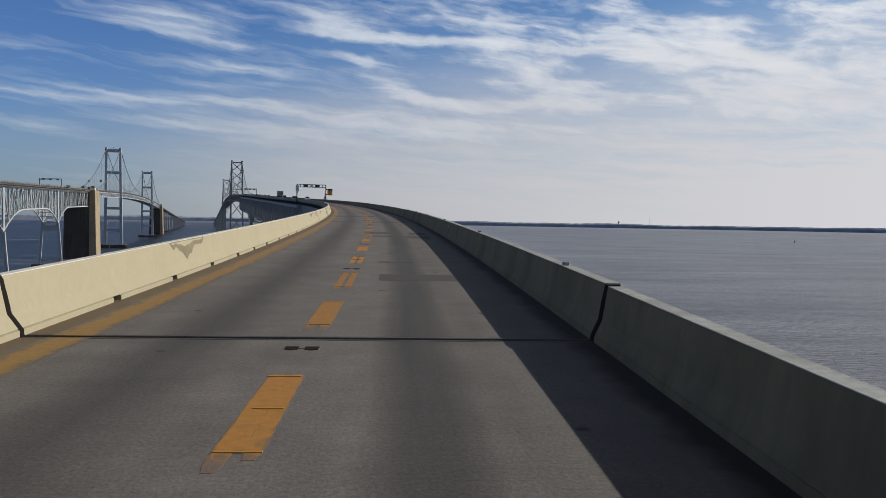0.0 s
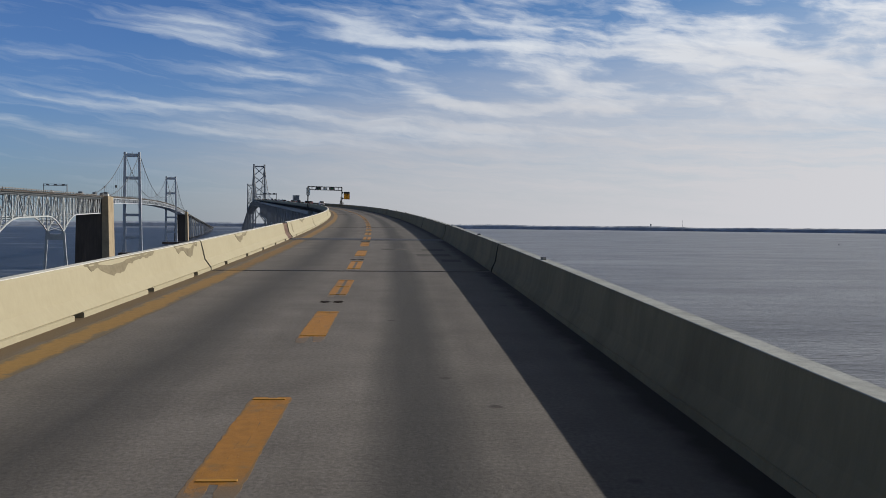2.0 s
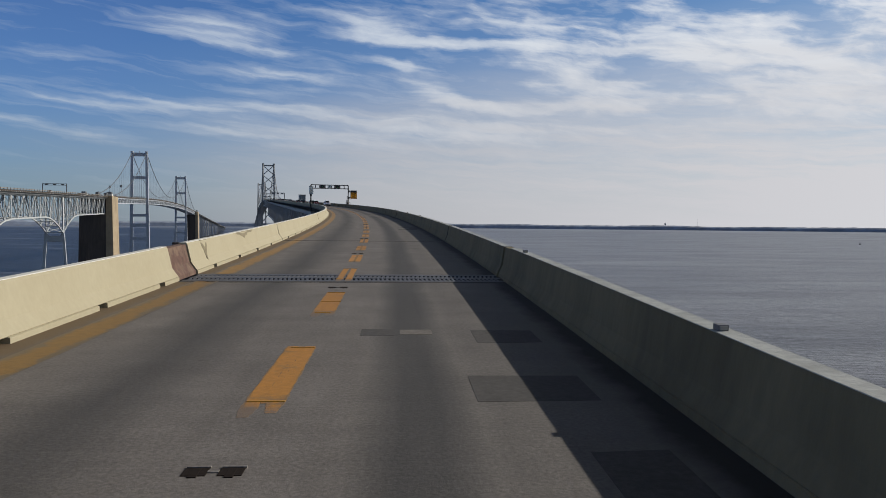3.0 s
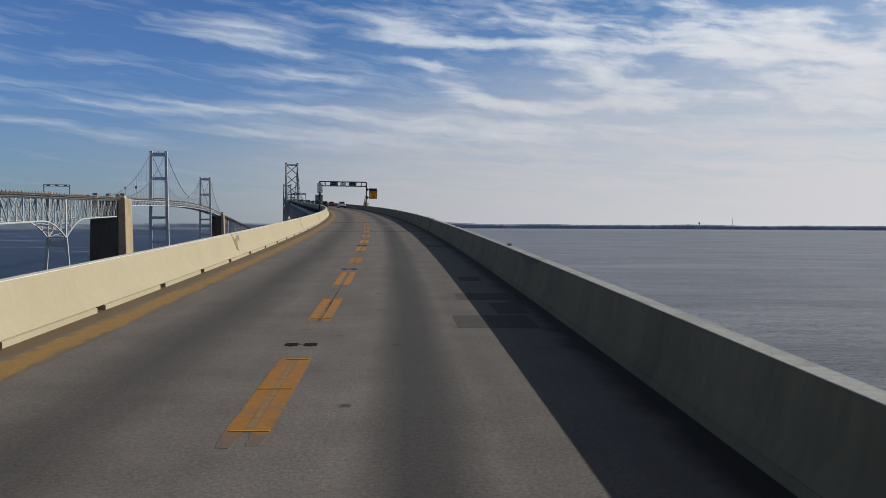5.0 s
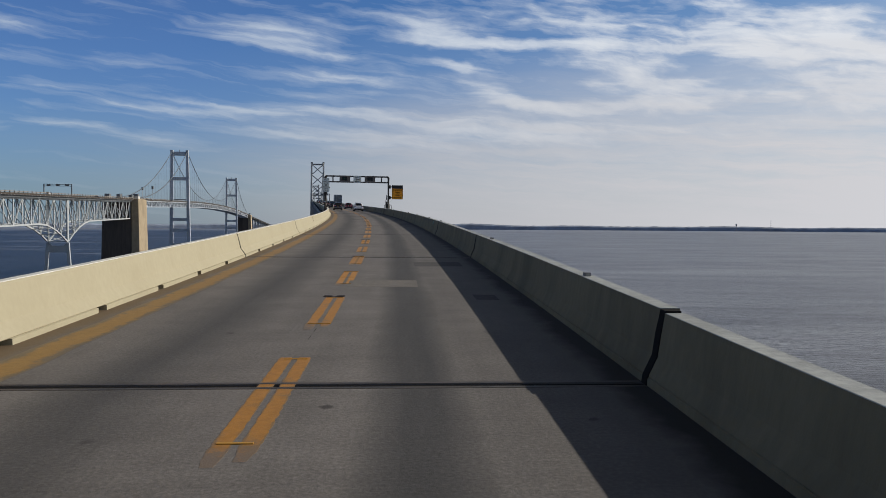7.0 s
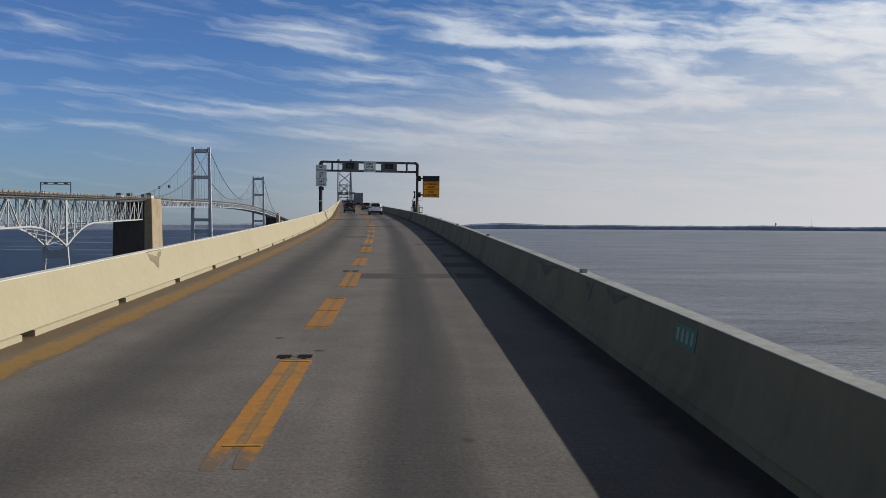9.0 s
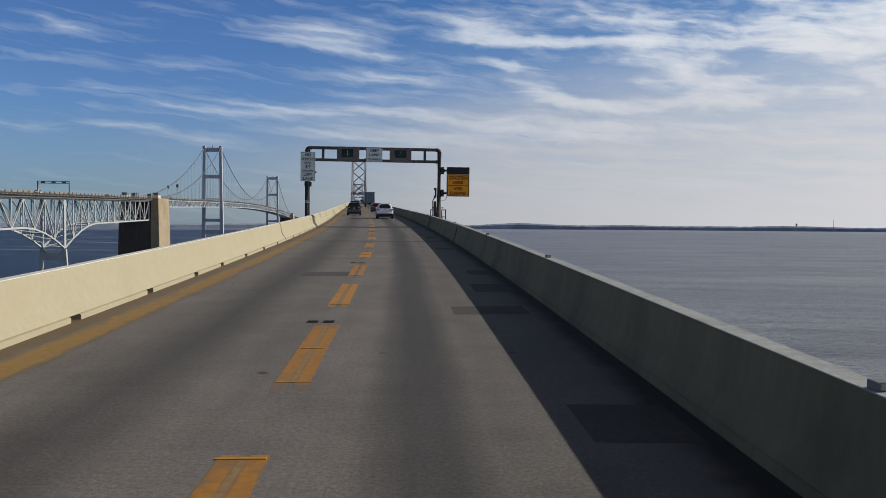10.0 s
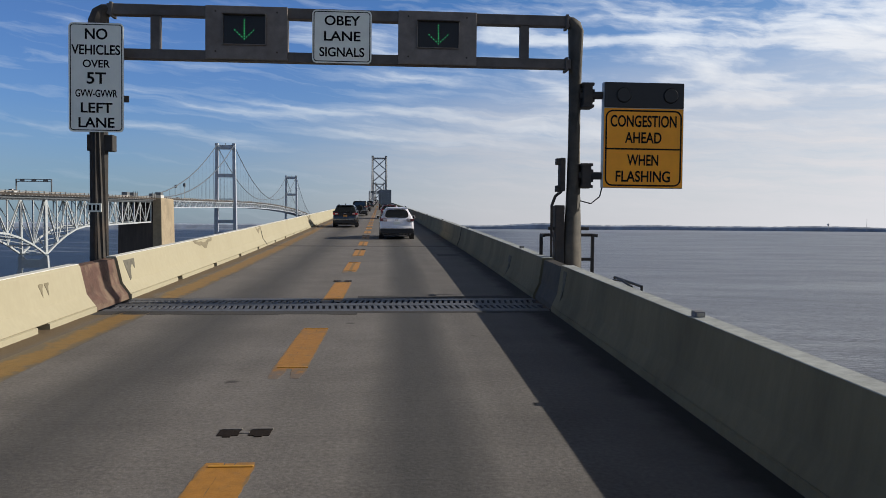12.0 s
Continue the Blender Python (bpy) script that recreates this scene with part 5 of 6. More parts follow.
def braced_tower(s):
    """A tower of two legs with crossed bracing."""
    x, y, h_ = line(s)
    thing = tagged(empty("bridge_tower", Matrix.Translation((x, y, 0)) @ Matrix.Rotation(h_, 4, "Z")), "blue-grey steel suspension tower with crossed bracing", "bridge tower", group="suspension towers")
    top, road_z = 106.6, crest(s)
    for sgn in (-1, 1):
        part("leg", beam(bmesh.new(), (sgn * 7.6, 0, 3.4), (sgn * 6.1, 0, top), 1.7, 2.6, (0, 1, 0)), E_STEEL, thing)
        part("saddle", box(bmesh.new(), sgn * 6.1 - 1.1, sgn * 6.1 + 1.1, -2, 2, top - 0.2, top + 1.4, 0.2), E_STEEL, thing)
        part("footing", box(bmesh.new(), sgn * 8 - 5, sgn * 8 + 5, -7, 7, -4, 3.6, 0.5), DARK_CONCRETE, thing)
    at_x = lambda z: 7.6 - 1.5 * (z - 3.4) / (top - 3.4)
    levels = [6, 23, 40, road_z - 7.5]
    above = [road_z + 7.0 + (top - 8.0 - road_z) * k / 3 for k in range(4)]
    part("top_strut", beam(bmesh.new(), (-6.1, 0, top - 1.0), (6.1, 0, top - 1.0), 1.5, 1.5), E_STEEL, thing)
    for group_ in (levels, above):
        for z in (group_[0], group_[-1]):
            part("strut", beam(bmesh.new(), (-at_x(z), 0, z), (at_x(z), 0, z), 0.95, 0.95), E_STEEL, thing)
        for z0, z1 in zip(group_, group_[1:]):
            for sgn in (-1, 1):
                part("brace", beam(bmesh.new(), (sgn * at_x(z0), 0.15 * sgn, z0), (-sgn * at_x(z1), 0.15 * sgn, z1), 0.8, 0.8, (0, 1, 0)), E_STEEL, thing)


braced_tower(1002.0)
braced_tower(1490.0)
stiffening("stiffening_truss", at_east, ((792, 1002), (1002, 1490), (1490, 1630)), 5.4, 5.5, 9.0, E_STEEL, "blue-grey steel stiffening truss of our suspension spans", "stiffening trusses")
cables(at_east, 1002, 1490, 792, 1630, 6.1, 107.6, 40, 2.0, E_STEEL)
q = on(791, 0)
x, y, h_ = line(791)
thing = tagged(empty("anchorage_pier", Matrix.Translation((q.x, q.y, 0)) @ Matrix.Rotation(h_, 4, "Z")), "concrete anchorage pier of our suspension spans", "bridge pier", group="anchorage piers")
part("block", box(bmesh.new(), -9, 9, 0, 30, -4, 22.0, 0.3), DARK_CONCRETE, thing)
for sgn in (-1, 1):
    part("side_tower", box(bmesh.new(), sgn * 7.6 - 2.0, sgn * 7.6 + 2.0, 1, 24, -4, 23.0, 0.3), DARK_CONCRETE, thing)
deck("bridge_deck", at_east, 1632, 3380, 4.9, "long concrete approach deck of our bridge running to the shore", False, 30)
for s in steps(1660, 3340, 60):
    x, y, h_ = line(s)
    copy_thing(pc, Matrix.Translation(on(s, 0, 0)) @ Matrix.Rotation(h_, 4, "Z")).scale = (0.72, 1, (crest(s) + 1.5) / 31.5)
for s in (700.0, 1120.0):
    small_gantry(at_east, s, -5.1, 5.25, "dark steel sign gantry over the roadway far ahead")


# ---- the sign gantry over the roadway ----
BROWN_STEEL = material("dark_weathered_steel", (0.036, 0.034, 0.033), 0.75, 0.0, grain=0.3, grain_scale=4, stain=0.6, stain_scale=1.2, stain_colour=(0.11, 0.075, 0.05), bump=0.003, bump_scale=40)
DULL_PANEL = material("dull_galvanised_panel", (0.20, 0.176, 0.160), 0.6, 0.1, grain=0.2, grain_scale=5, stain=0.5, stain_scale=1.5, stain_colour=(0.09, 0.075, 0.06))
BLACK = material("matt_black_enamel", (0.010, 0.010, 0.011), 0.5, grain=0.1, grain_scale=10)
SIGN_WHITE = material("white_sign_sheeting", (0.86, 0.88, 0.81), 0.45, grain=0.05, grain_scale=4, stain=0.12, stain_scale=1.2)
SIGN_YELLOW = material("amber_sign_sheeting", (1.0, 0.385, 0.002), 0.45, grain=0.05, grain_scale=4, stain=0.12, stain_scale=1.2)
INK = material("black_sign_ink", (0.012, 0.011, 0.010), 0.8, spec=0.1)
ALU = material("aluminium_backing", (0.45, 0.46, 0.47), 0.4, 0.8, grain=0.1)


def led_green():
    m = bpy.data.materials.new("green_signal_leds")
    m.use_nodes = True
    p = m.node_tree.nodes["Principled BSDF"]
    p.inputs["Base Color"].default_value = (0.02, 0.12, 0.05, 1)
    p.inputs["Emission Color"].default_value, p.inputs["Emission Strength"].default_value = (0.08, 1.0, 0.35, 1), 0.36
    return m


GREEN_LED = led_green()


def lettering(text, size, x, z, y, parent, width=None, mat=INK):
    """Words as a thin mesh, centred at x, with capital height size, facing -y."""
    cu = bpy.data.curves.new("lettering", "FONT")
    cu.body, cu.size, cu.extrude, cu.align_x, cu.offset = text, size / 0.70, 0.0015, "CENTER", size * 0.026
    tmp = bpy.data.objects.new("lettering_curve", cu)
    me = bpy.data.meshes.new_from_object(tmp)
    bpy.data.objects.remove(tmp)
    xs = [v.co.x for v in me.vertices]
    k = width / (max(xs) - min(xs)) if width else 1.0
    me.transform(Matrix.Translation((x, y, z - size / 2)) @ Matrix.Rotation(radians(90), 4, "X") @ Matrix.Diagonal((k, 1, 1, 1)))
    me.materials.clear()
    me.materials.append(mat)
    ob = new("lettering", me)
    ob.parent = parent
    return ob


def rounded_plate(x0, x1, z0, z1, y0, y1, r):
    """An upright plate with rounded corners, its face at y0."""
    bm = bmesh.new()
    pts = []
    for cx, cz, a in ((x1 - r, z1 - r, 0), (x0 + r, z1 - r, 90), (x0 + r, z0 + r, 180), (x1 - r, z0 + r, 270)):
        pts += [(cx + r * math.cos(radians(a + d)), cz + r * math.sin(radians(a + d))) for d in (0, 22.5, 45, 67.5, 90)]
    f = [bm.verts.new((x, y0, z)) for x, z in pts]
    g = [bm.verts.new((x, y1, z)) for x, z in pts]
    bm.faces.new(f), bm.faces.new(g[::-1])
    for i in range(len(pts)):
        bm.faces.new((f[i - 1], g[i - 1], g[i], f[i]))
    bmesh.ops.recalc_face_normals(bm, faces=bm.faces[:])
    return bm


def border(x0, x1, z0, z1, y, w, r, parent, mat=INK):
    """A thin printed border: four bars and round corners."""
    outer, inner = [], []
    for cx, cz, a in ((x1 - r, z1 - r, 0), (x0 + r, z1 - r, 90), (x0 + r, z0 + r, 180), (x1 - r, z0 + r, 270)):
        for d in (0, 22.5, 45, 67.5, 90):
            c, s_ = math.cos(radians(a + d)), math.sin(radians(a + d))
            outer.append((cx + r * c, cz + r * s_)), inner.append((cx + (r - w) * c, cz + (r - w) * s_))
    bm = bmesh.new()
    o = [bm.verts.new((x, y, z)) for x, z in outer]
    i_ = [bm.verts.new((x, y, z)) for x, z in inner]
    for k in range(len(o)):
        bm.faces.new((o[k - 1], o[k], i_[k], i_[k - 1]))
    part("printed_border", bm, mat, parent)


G_S = 289.42
x, y, h_ = line(G_S)
G_POSE = Matrix.Translation(on(G_S, 0)) @ Matrix.Rotation(h_, 4, "Z") @ Matrix.Rotation(radians(0.35), 4, "Y")
gantry = tagged(empty("sign_gantry", G_POSE), "dark weathered steel sign gantry spanning both lanes", "sign gantry", group="sign gantries")
L_U, R_U, TOP = -5.06, 5.25, 6.21
BEAM_STEEL = material("grey_brown_box_beam", (0.115, 0.103, 0.096), 0.6, 0.1, grain=0.3, grain_scale=3, stain=0.6, stain_scale=1.0, stain_colour=(0.055, 0.042, 0.036), bump=0.003, bump_scale=30)
POST_GREY = material("mottled_post_steel", (0.066, 0.060, 0.050), 0.7, 0.1, grain=0.35, grain_scale=5, stain=0.6, stain_scale=1.6, stain_colour=(0.13, 0.11, 0.085), bump=0.003, bump_scale=30)
bm = bmesh.new()
tube(bm, [(L_U, 0, -1.0), (L_U, 0, TOP - 0.36)] + [(L_U + 0.24 - 0.24 * math.cos(radians(k)), 0, TOP - 0.355 + 0.24 * math.sin(radians(k))) for k in (35, 65, 90)], [0.213, 0.213, 0.19, 0.15, 0.118], 12)
part("left_post", bm, BROWN_STEEL, gantry)
part("post_seam", box(bmesh.new(), L_U - 0.012, L_U + 0.012, -0.226, -0.205, -0.6, TOP - 0.75, 0.003), BROWN_STEEL, gantry)
bm = bmesh.new()
tube(bm, [(R_U, 0, -1.0), (R_U, 0, 1.0), (R_U, 0, TOP - 0.30)] + [(R_U - 0.2 + 0.2 * math.cos(radians(k)), 0, TOP - 0.31 + 0.2 * math.sin(radians(k))) for k in (35, 65, 90)], [0.215, 0.205, 0.172, 0.16, 0.14, 0.118], 18)
part("right_post", bm, POST_GREY, gantry, smooth=True)
part("top_chord", box(bmesh.new(), L_U + 0.2, R_U - 0.15, -0.115, 0.115, TOP - 0.23, TOP, 0.018), BEAM_STEEL, gantry)
part("lower_chord", box(bmesh.new(), L_U + 0.15, R_U - 0.12, -0.11, 0.11, 5.054, 5.268, 0.018), BEAM_STEEL, gantry)
for x in (-3.857, 4.095):
    part("upright", box(bmesh.new(), x - 0.098, x + 0.098, -0.09, 0.09, 5.26, TOP - 0.22, 0.012), BEAM_STEEL, gantry)
for x in (L_U + 0.30, R_U - 0.22):
    for zc in (TOP - 0.115, 5.16):
        part("flange", box(bmesh.new(), x - 0.03, x + 0.03, -0.15, 0.15, zc - 0.16, zc + 0.14, 0.008), BEAM_STEEL, gantry)
for x0, x1, zb, s0, s1, z0, z1 in ((-2.79, -1.05, 5.08, -2.40, -1.52, 5.40, 6.01), (1.32, 3.03, 5.065, 1.75, 2.63, 5.43, 5.985)):
    pan = part("signal_panel", box(bmesh.new(), x0, x1, -0.16, 0.12, zb, TOP + 0.005, 0.015), DULL_PANEL, gantry, "dull grey-brown steel signal panel")
    part("signal_screen", box(bmesh.new(), s0, s1, -0.19, -0.155, z0, z1, 0.008), BLACK, pan, "black lane signal screen")
    part("screen_hood", box(bmesh.new(), s0 - 0.02, s1 + 0.02, -0.30, -0.16, z1, z1 + 0.02, 0.005), BEAM_STEEL, pan)
    for xa, xb in ((s0 - 0.02, s0), (s1, s1 + 0.02)):
        part("screen_frame", box(bmesh.new(), xa, xb, -0.21, -0.16, z0 - 0.02, z1, 0.004), DULL_PANEL, pan)
    part("screen_frame", box(bmesh.new(), s0 - 0.02, s1 + 0.02, -0.21, -0.16, z0 - 0.02, z0, 0.004), DULL_PANEL, pan)
    cx, cz = (s0 + s1) / 2, (z0 + z1) / 2
    dots = [(0, 0.2 - i * 0.057) for i in range(8)] + [(sg * i * 0.05, -0.2 + i * 0.047) for i in range(1, 5) for sg in (-1, 1)]
    for dx, dz in dots:
        part("signal_lamp", box(bmesh.new(), cx + dx - 0.010, cx + dx + 0.010, -0.202, -0.192, cz + dz - 0.010, cz + dz + 0.010), GREEN_LED, pan)
    for bx_ in (x0 + 0.22, x1 - 0.22):
        for bz in (zb + 0.16, TOP - 0.12):
            part("bolt", tube(bmesh.new(), [(bx_, -0.175, bz), (bx_, -0.155, bz)], 0.022, 6), BROWN_STEEL, pan)


def sign(name, x0, x1, z0, z1, y, face, rows, label, r=0.09, frame_w=0.018):
    plate = tagged(part(name, rounded_plate(x0, x1, z0, z1, y, y + 0.012, r), face), label, "road sign", group="gantry signs")
    plate.matrix_world = G_POSE
    part("backing", rounded_plate(x0 + 0.05, x1 - 0.05, z0 + 0.05, z1 - 0.05, y + 0.012, y + 0.05, r), ALU, plate)
    border(x0 + 0.03, x1 - 0.03, z0 + 0.03, z1 - 0.03, y - 0.003, frame_w, r - 0.02, plate)
    for text, size, zc, width in rows:
        lettering(text, size, (x0 + x1) / 2, zc, y - 0.004, plate, width)
    return plate


z = 6.165
sg = sign("lane_signal_sign", -0.52, 0.75, z - 1.13, z, -0.22, SIGN_WHITE, (("OBEY", 0.20, z - 0.22, 0.76), ("LANE", 0.20, z - 0.55, 0.78), ("SIGNALS", 0.19, z - 0.89, 0.96)), "white sign with black words about lane signals, on the gantry")
z = 5.74
sg = sign("weight_limit_sign", -5.57, -4.44, z - 2.28, z, -0.30, SIGN_WHITE,
          (("NO", 0.22, z - 0.23, 0.46), ("VEHICLES", 0.20, z - 0.56, 1.00), ("OVER", 0.155, z - 0.85, 0.56), ("5T", 0.235, z - 1.15, 0.40), ("GVW-GVWR", 0.15, z - 1.47, 0.86), ("LEFT", 0.205, z - 1.77, 0.65), ("LANE", 0.205, z - 2.08, 0.74)),
          "tall white weight limit sign on the gantry post")
for zz in (z - 0.5, z - 1.9):
    part("bracket", box(bmesh.new(), -5.42, -4.52, -0.25, -0.19, zz - 0.05, zz + 0.05, 0.01), ALU, sg)
part("rear_box", box(bmesh.new(), -5.28, -4.74, -0.10, 0.16, 3.08, 3.43, 0.02), BROWN_STEEL, sg)
part("bracket_end", box(bmesh.new(), -4.46, -4.35, -0.27, -0.21, 4.10, 4.24, 0.02), BROWN_STEEL, sg)
# congestion sign with its flasher panel
x0, x1, zt = 5.85, 7.62, 4.755
warn = tagged(empty("congestion_sign", G_POSE), "amber congestion warning sign with a black flasher panel above", "road sign", group="gantry signs")
part("housing", box(bmesh.new(), x0 - 0.02, x1 + 0.02, -0.26, -0.10, zt - 2.31, zt, 0.012), ALU, warn)
fl = part("flasher_panel", box(bmesh.new(), x0, x1, -0.30, -0.262, zt - 0.55, zt, 0.008), BLACK, warn, "black flasher panel with two unlit lamps")
for cx in (x0 + 0.42, x1 - 0.30):
    part("flasher_lens", tube(bmesh.new(), [(cx, -0.335, zt - 0.28), (cx, -0.30, zt - 0.28)], [0.15, 0.17], 16), material("dark_amber_lens", (0.009, 0.008, 0.007), 0.45), fl, "unlit dark amber lens")
face = part("sign_face", rounded_plate(x0, x1, zt - 2.30, zt - 0.565, -0.275, -0.262, 0.02), SIGN_YELLOW, warn, "amber sign face with black words")
border(x0 + 0.03, x1 - 0.03, zt - 2.27, zt - 0.60, -0.279, 0.035, 0.16, face)
part("dividing_line", box(bmesh.new(), x0 + 0.05, x1 - 0.05, -0.279, -0.276, zt - 1.47, zt - 1.435), INK, face)
for text, size, zz, width in (("CONGESTION", 0.245, zt - 0.84, 1.48), ("AHEAD", 0.235, zt - 1.20, 0.82), ("WHEN", 0.235, zt - 1.69, 0.70), ("FLASHING", 0.235, zt - 2.05, 1.22)):
    lettering(text, size, (x0 + x1) / 2, zz, -0.279, face, width)
for zz in (4.48, 2.71):
    part("bracket", tube(bmesh.new(), [(R_U + 0.1, -0.05, zz), (x0 + 0.1, -0.16, zz)], 0.085, 10), BROWN_STEEL, warn)
    part("clamp", box(bmesh.new(), R_U + 0.15, R_U + 0.36, -0.20, 0.20, zz - 0.24, zz + 0.24, 0.03), BROWN_STEEL, warn)
    part("clamp_lug", box(bmesh.new(), R_U + 0.32, R_U + 0.42, -0.14, 0.14, zz - 0.14, zz + 0.14, 0.02), BROWN_STEEL, warn)
    for dz in (-0.24, 0.24):
        part("clamp_lip", box(bmesh.new(), R_U + 0.12, R_U + 0.39, -0.22, 0.22, zz + dz - 0.03, zz + dz + 0.03, 0.01), BROWN_STEEL, warn)
part("cable", tube(bmesh.new(), [(x0 + 0.02, -0.12, zt - 2.28), (x0 - 0.03, -0.12, zt - 2.5), (x0 - 0.22, -0.1, zt - 2.66), (x0 - 0.45, -0.05, zt - 2.60), (R_U + 0.15, 0, zt - 2.52)], 0.016, 6), BLACK, warn)
# equipment on the right post
eq = tagged(empty("post_equipment", G_POSE @ Matrix.Translation((R_U, 0, 0))), "grey conduit cabinet and small boxes strapped to the gantry post", "electrical cabinet")
part("cabinet", box(bmesh.new(), -0.42, -0.21, -0.14, 0.14, 0.2, 2.05, 0.02), BROWN_STEEL, eq)
part("conduit", tube(bmesh.new(), [(-0.50, -0.12, 0.3), (-0.50, -0.12, 2.05), (-0.42, -0.1, 2.25), (-0.28, -0.05, 2.36)], 0.035, 8), BROWN_STEEL, eq)
part("junction_box", box(bmesh.new(), -0.33, -0.20, -0.12, 0.12, 2.36, 3.10, 0.03), BROWN_STEEL, eq)
for zz in (2.42, 3.02):
    part("box_lug", box(bmesh.new(), -0.40, -0.26, -0.10, 0.10, zz - 0.07, zz + 0.07, 0.02), BROWN_STEEL, eq)
part("strap", box(bmesh.new(), -0.55, 0.36, -0.05, 0.05, 1.50, 1.57, 0.01), BROWN_STEEL, eq)
# maintenance cage behind the parapet
cage = tagged(empty("maintenance_cage", seat(G_S - 0.3, 0, 0)), "small dark steel guard rail of a platform outside the barrier", "guard rail")
for xa, xb, y in ((4.66, 5.02, 0.9), (5.55, 5.86, 0.9)):
    for x in (xa, xb):
        part("post", box(bmesh.new(), x - 0.035, x + 0.035, y - 0.035, y + 0.035, -0.3, 1.35, 0.008), BROWN_STEEL, cage)
    for zz in (0.74, 1.30):
        part("rail", box(bmesh.new(), xa, xb, y - 0.03, y + 0.03, zz, zz + 0.07, 0.008), BROWN_STEEL, cage)
for x in (4.66, 5.86):
    part("side_rail", box(bmesh.new(), x - 0.03, x + 0.03, 0.55, 0.9, 1.30, 1.37, 0.008), BROWN_STEEL, cage)
part("platform", box(bmesh.new(), 4.85, 6.05, -0.6, 1.0, -0.36, -0.28, 0.01), BROWN_STEEL, cage)
lad = tagged(empty("ladder_hoop", seat(284.6, 4.86, 0.62)), "small bent black steel rail fixed outside the parapet", "handrail")
part("hoop", tube(bmesh.new(), [(0, -0.9, -0.4), (0, -0.9, 0.22), (0, -0.4, 0.26), (0, 0.1, 0.22), (0, 0.1, -0.4)], 0.022, 6), BLACK, lad)
part("hoop", tube(bmesh.new(), [(0.22, -0.7, -0.4), (0.22, -0.7, 0.20), (0.22, 0.8, 0.20), (0.22, 0.8, -0.4)], 0.022, 6), BLACK, lad)
tag = tagged(part("post_plate", box(bmesh.new(), L_U - 0.17, L_U + 0.13, -0.232, -0.214, 1.78, 1.96, 0.004), SIGN_WHITE), "small grey marker plate on the gantry post", "plate")
tag.matrix_world = G_POSE
for i in range(3):
    part("plate_bar", box(bmesh.new(), L_U - 0.13 + i * 0.085, L_U - 0.08 + i * 0.085, -0.236, -0.233, 1.81, 1.93), INK, tag)


# ---- vehicles, standing on the roadway ----
TYRE = material("black_tyre_rubber", (0.014, 0.014, 0.015), 0.85, grain=0.2, grain_scale=20)
RIM = material("silver_alloy_rim", (0.55, 0.56, 0.58), 0.3, 0.9)
GLASS = material("dark_tinted_glass", (0.010, 0.012, 0.014), 0.06, spec=0.8)
TAIL = material("red_tail_lamp", (0.42, 0.012, 0.015), 0.2, coat=0.6)
CLEAR = material("clear_lamp_cover", (0.55, 0.52, 0.52), 0.15, coat=0.6)
TRIM = material("black_plastic_trim", (0.022, 0.022, 0.023), 0.6, grain=0.1)
CHROME = material("bright_chrome", (0.7, 0.7, 0.72), 0.15, 1.0)
PLATE = material("yellow_red_plate", (0.45, 0.20, 0.05), 0.5)


def car_paint(name, colour, rough=0.25, metal=0.0):
    return material(name, colour, rough, metal, grain=0.03, grain_scale=3, coat=0.8)


def loft(bm, rings):
    vs = [[bm.verts.new(p) for p in r] for r in rings]
    n = len(rings[0])
    for a, c in zip(vs, vs[1:]):
        for k in range(n):
            bm.faces.new((a[k - 1], a[k], c[k], c[k - 1]))
    bm.faces.new(vs[0][::-1]), bm.faces.new(vs[-1])
    bmesh.ops.recalc_face_normals(bm, faces=bm.faces[:])
    return bm


def wheel(parent, x, y, r, w=0.23):
    sg_ = 1 if x > 0 else -1
    bm = bmesh.new()
    prof = [(-w / 2, r * 0.66), (-w / 2, r * 0.93), (-w / 2 + 0.04, r), (w / 2 - 0.04, r), (w / 2, r * 0.93), (w / 2, r * 0.66)]
    n = 24
    rings = [[bm.verts.new((x + u, y + q * math.cos(k * math.tau / n), r + q * math.sin(k * math.tau / n))) for u, q in prof] for k in range(n)]
    for i in range(n):
        a, c = rings[i - 1], rings[i]
        for k in range(6):
            bm.faces.new((a[k - 1], a[k], c[k], c[k - 1]))
    bmesh.ops.recalc_face_normals(bm, faces=bm.faces[:])
    wh = part("wheel", bm, TYRE, parent, smooth=False)
    bm = bmesh.new()
    xo = x + sg_ * (w / 2 - 0.035)
    tube(bm, [(xo - sg_ * 0.02, y, r), (xo, y, r)], r * 0.17, 12)
    for k in range(5):
        for dd in (-0.12, 0.12):
            an = k * math.tau / 5 + dd
            beam(bm, (xo, y, r), (xo, y + r * 0.64 * math.cos(an), r + r * 0.64 * math.sin(an)), 0.03, 0.035, (1, 0, 0))
    n = 20
    for k in range(n):
        an, am = k * math.tau / n, (k + 1) * math.tau / n
        beam(bm, (xo, y + r * 0.66 * math.cos(an), r + r * 0.66 * math.sin(an)), (xo, y + r * 0.66 * math.cos(am), r + r * 0.66 * math.sin(am)), 0.04, 0.04, (1, 0, 0))
    part("rim", bm, RIM, wh, "five-spoke silver alloy rim")
    part("brake_disc", tube(bmesh.new(), [(x - sg_ * 0.02, y, r), (x + sg_ * 0.02, y, r)], r * 0.62, 16), TRIM, wh)


def section(y, w, z0, belt, wt, top):
    """One cross-section of a car body: sill, bulging flank, belt line, roof."""
    half = [(w * 0.84, z0), (w * 0.97, z0 + 0.12), (w, (z0 + belt) * 0.52), (w * 0.965, belt), (wt, top - (top - belt) * 0.14), (wt * 0.86, top), (wt * 0.4, top + 0.012)]
    return [(-x, y, z) for x, z in half] + [(x, y, z) for x, z in half[::-1]]


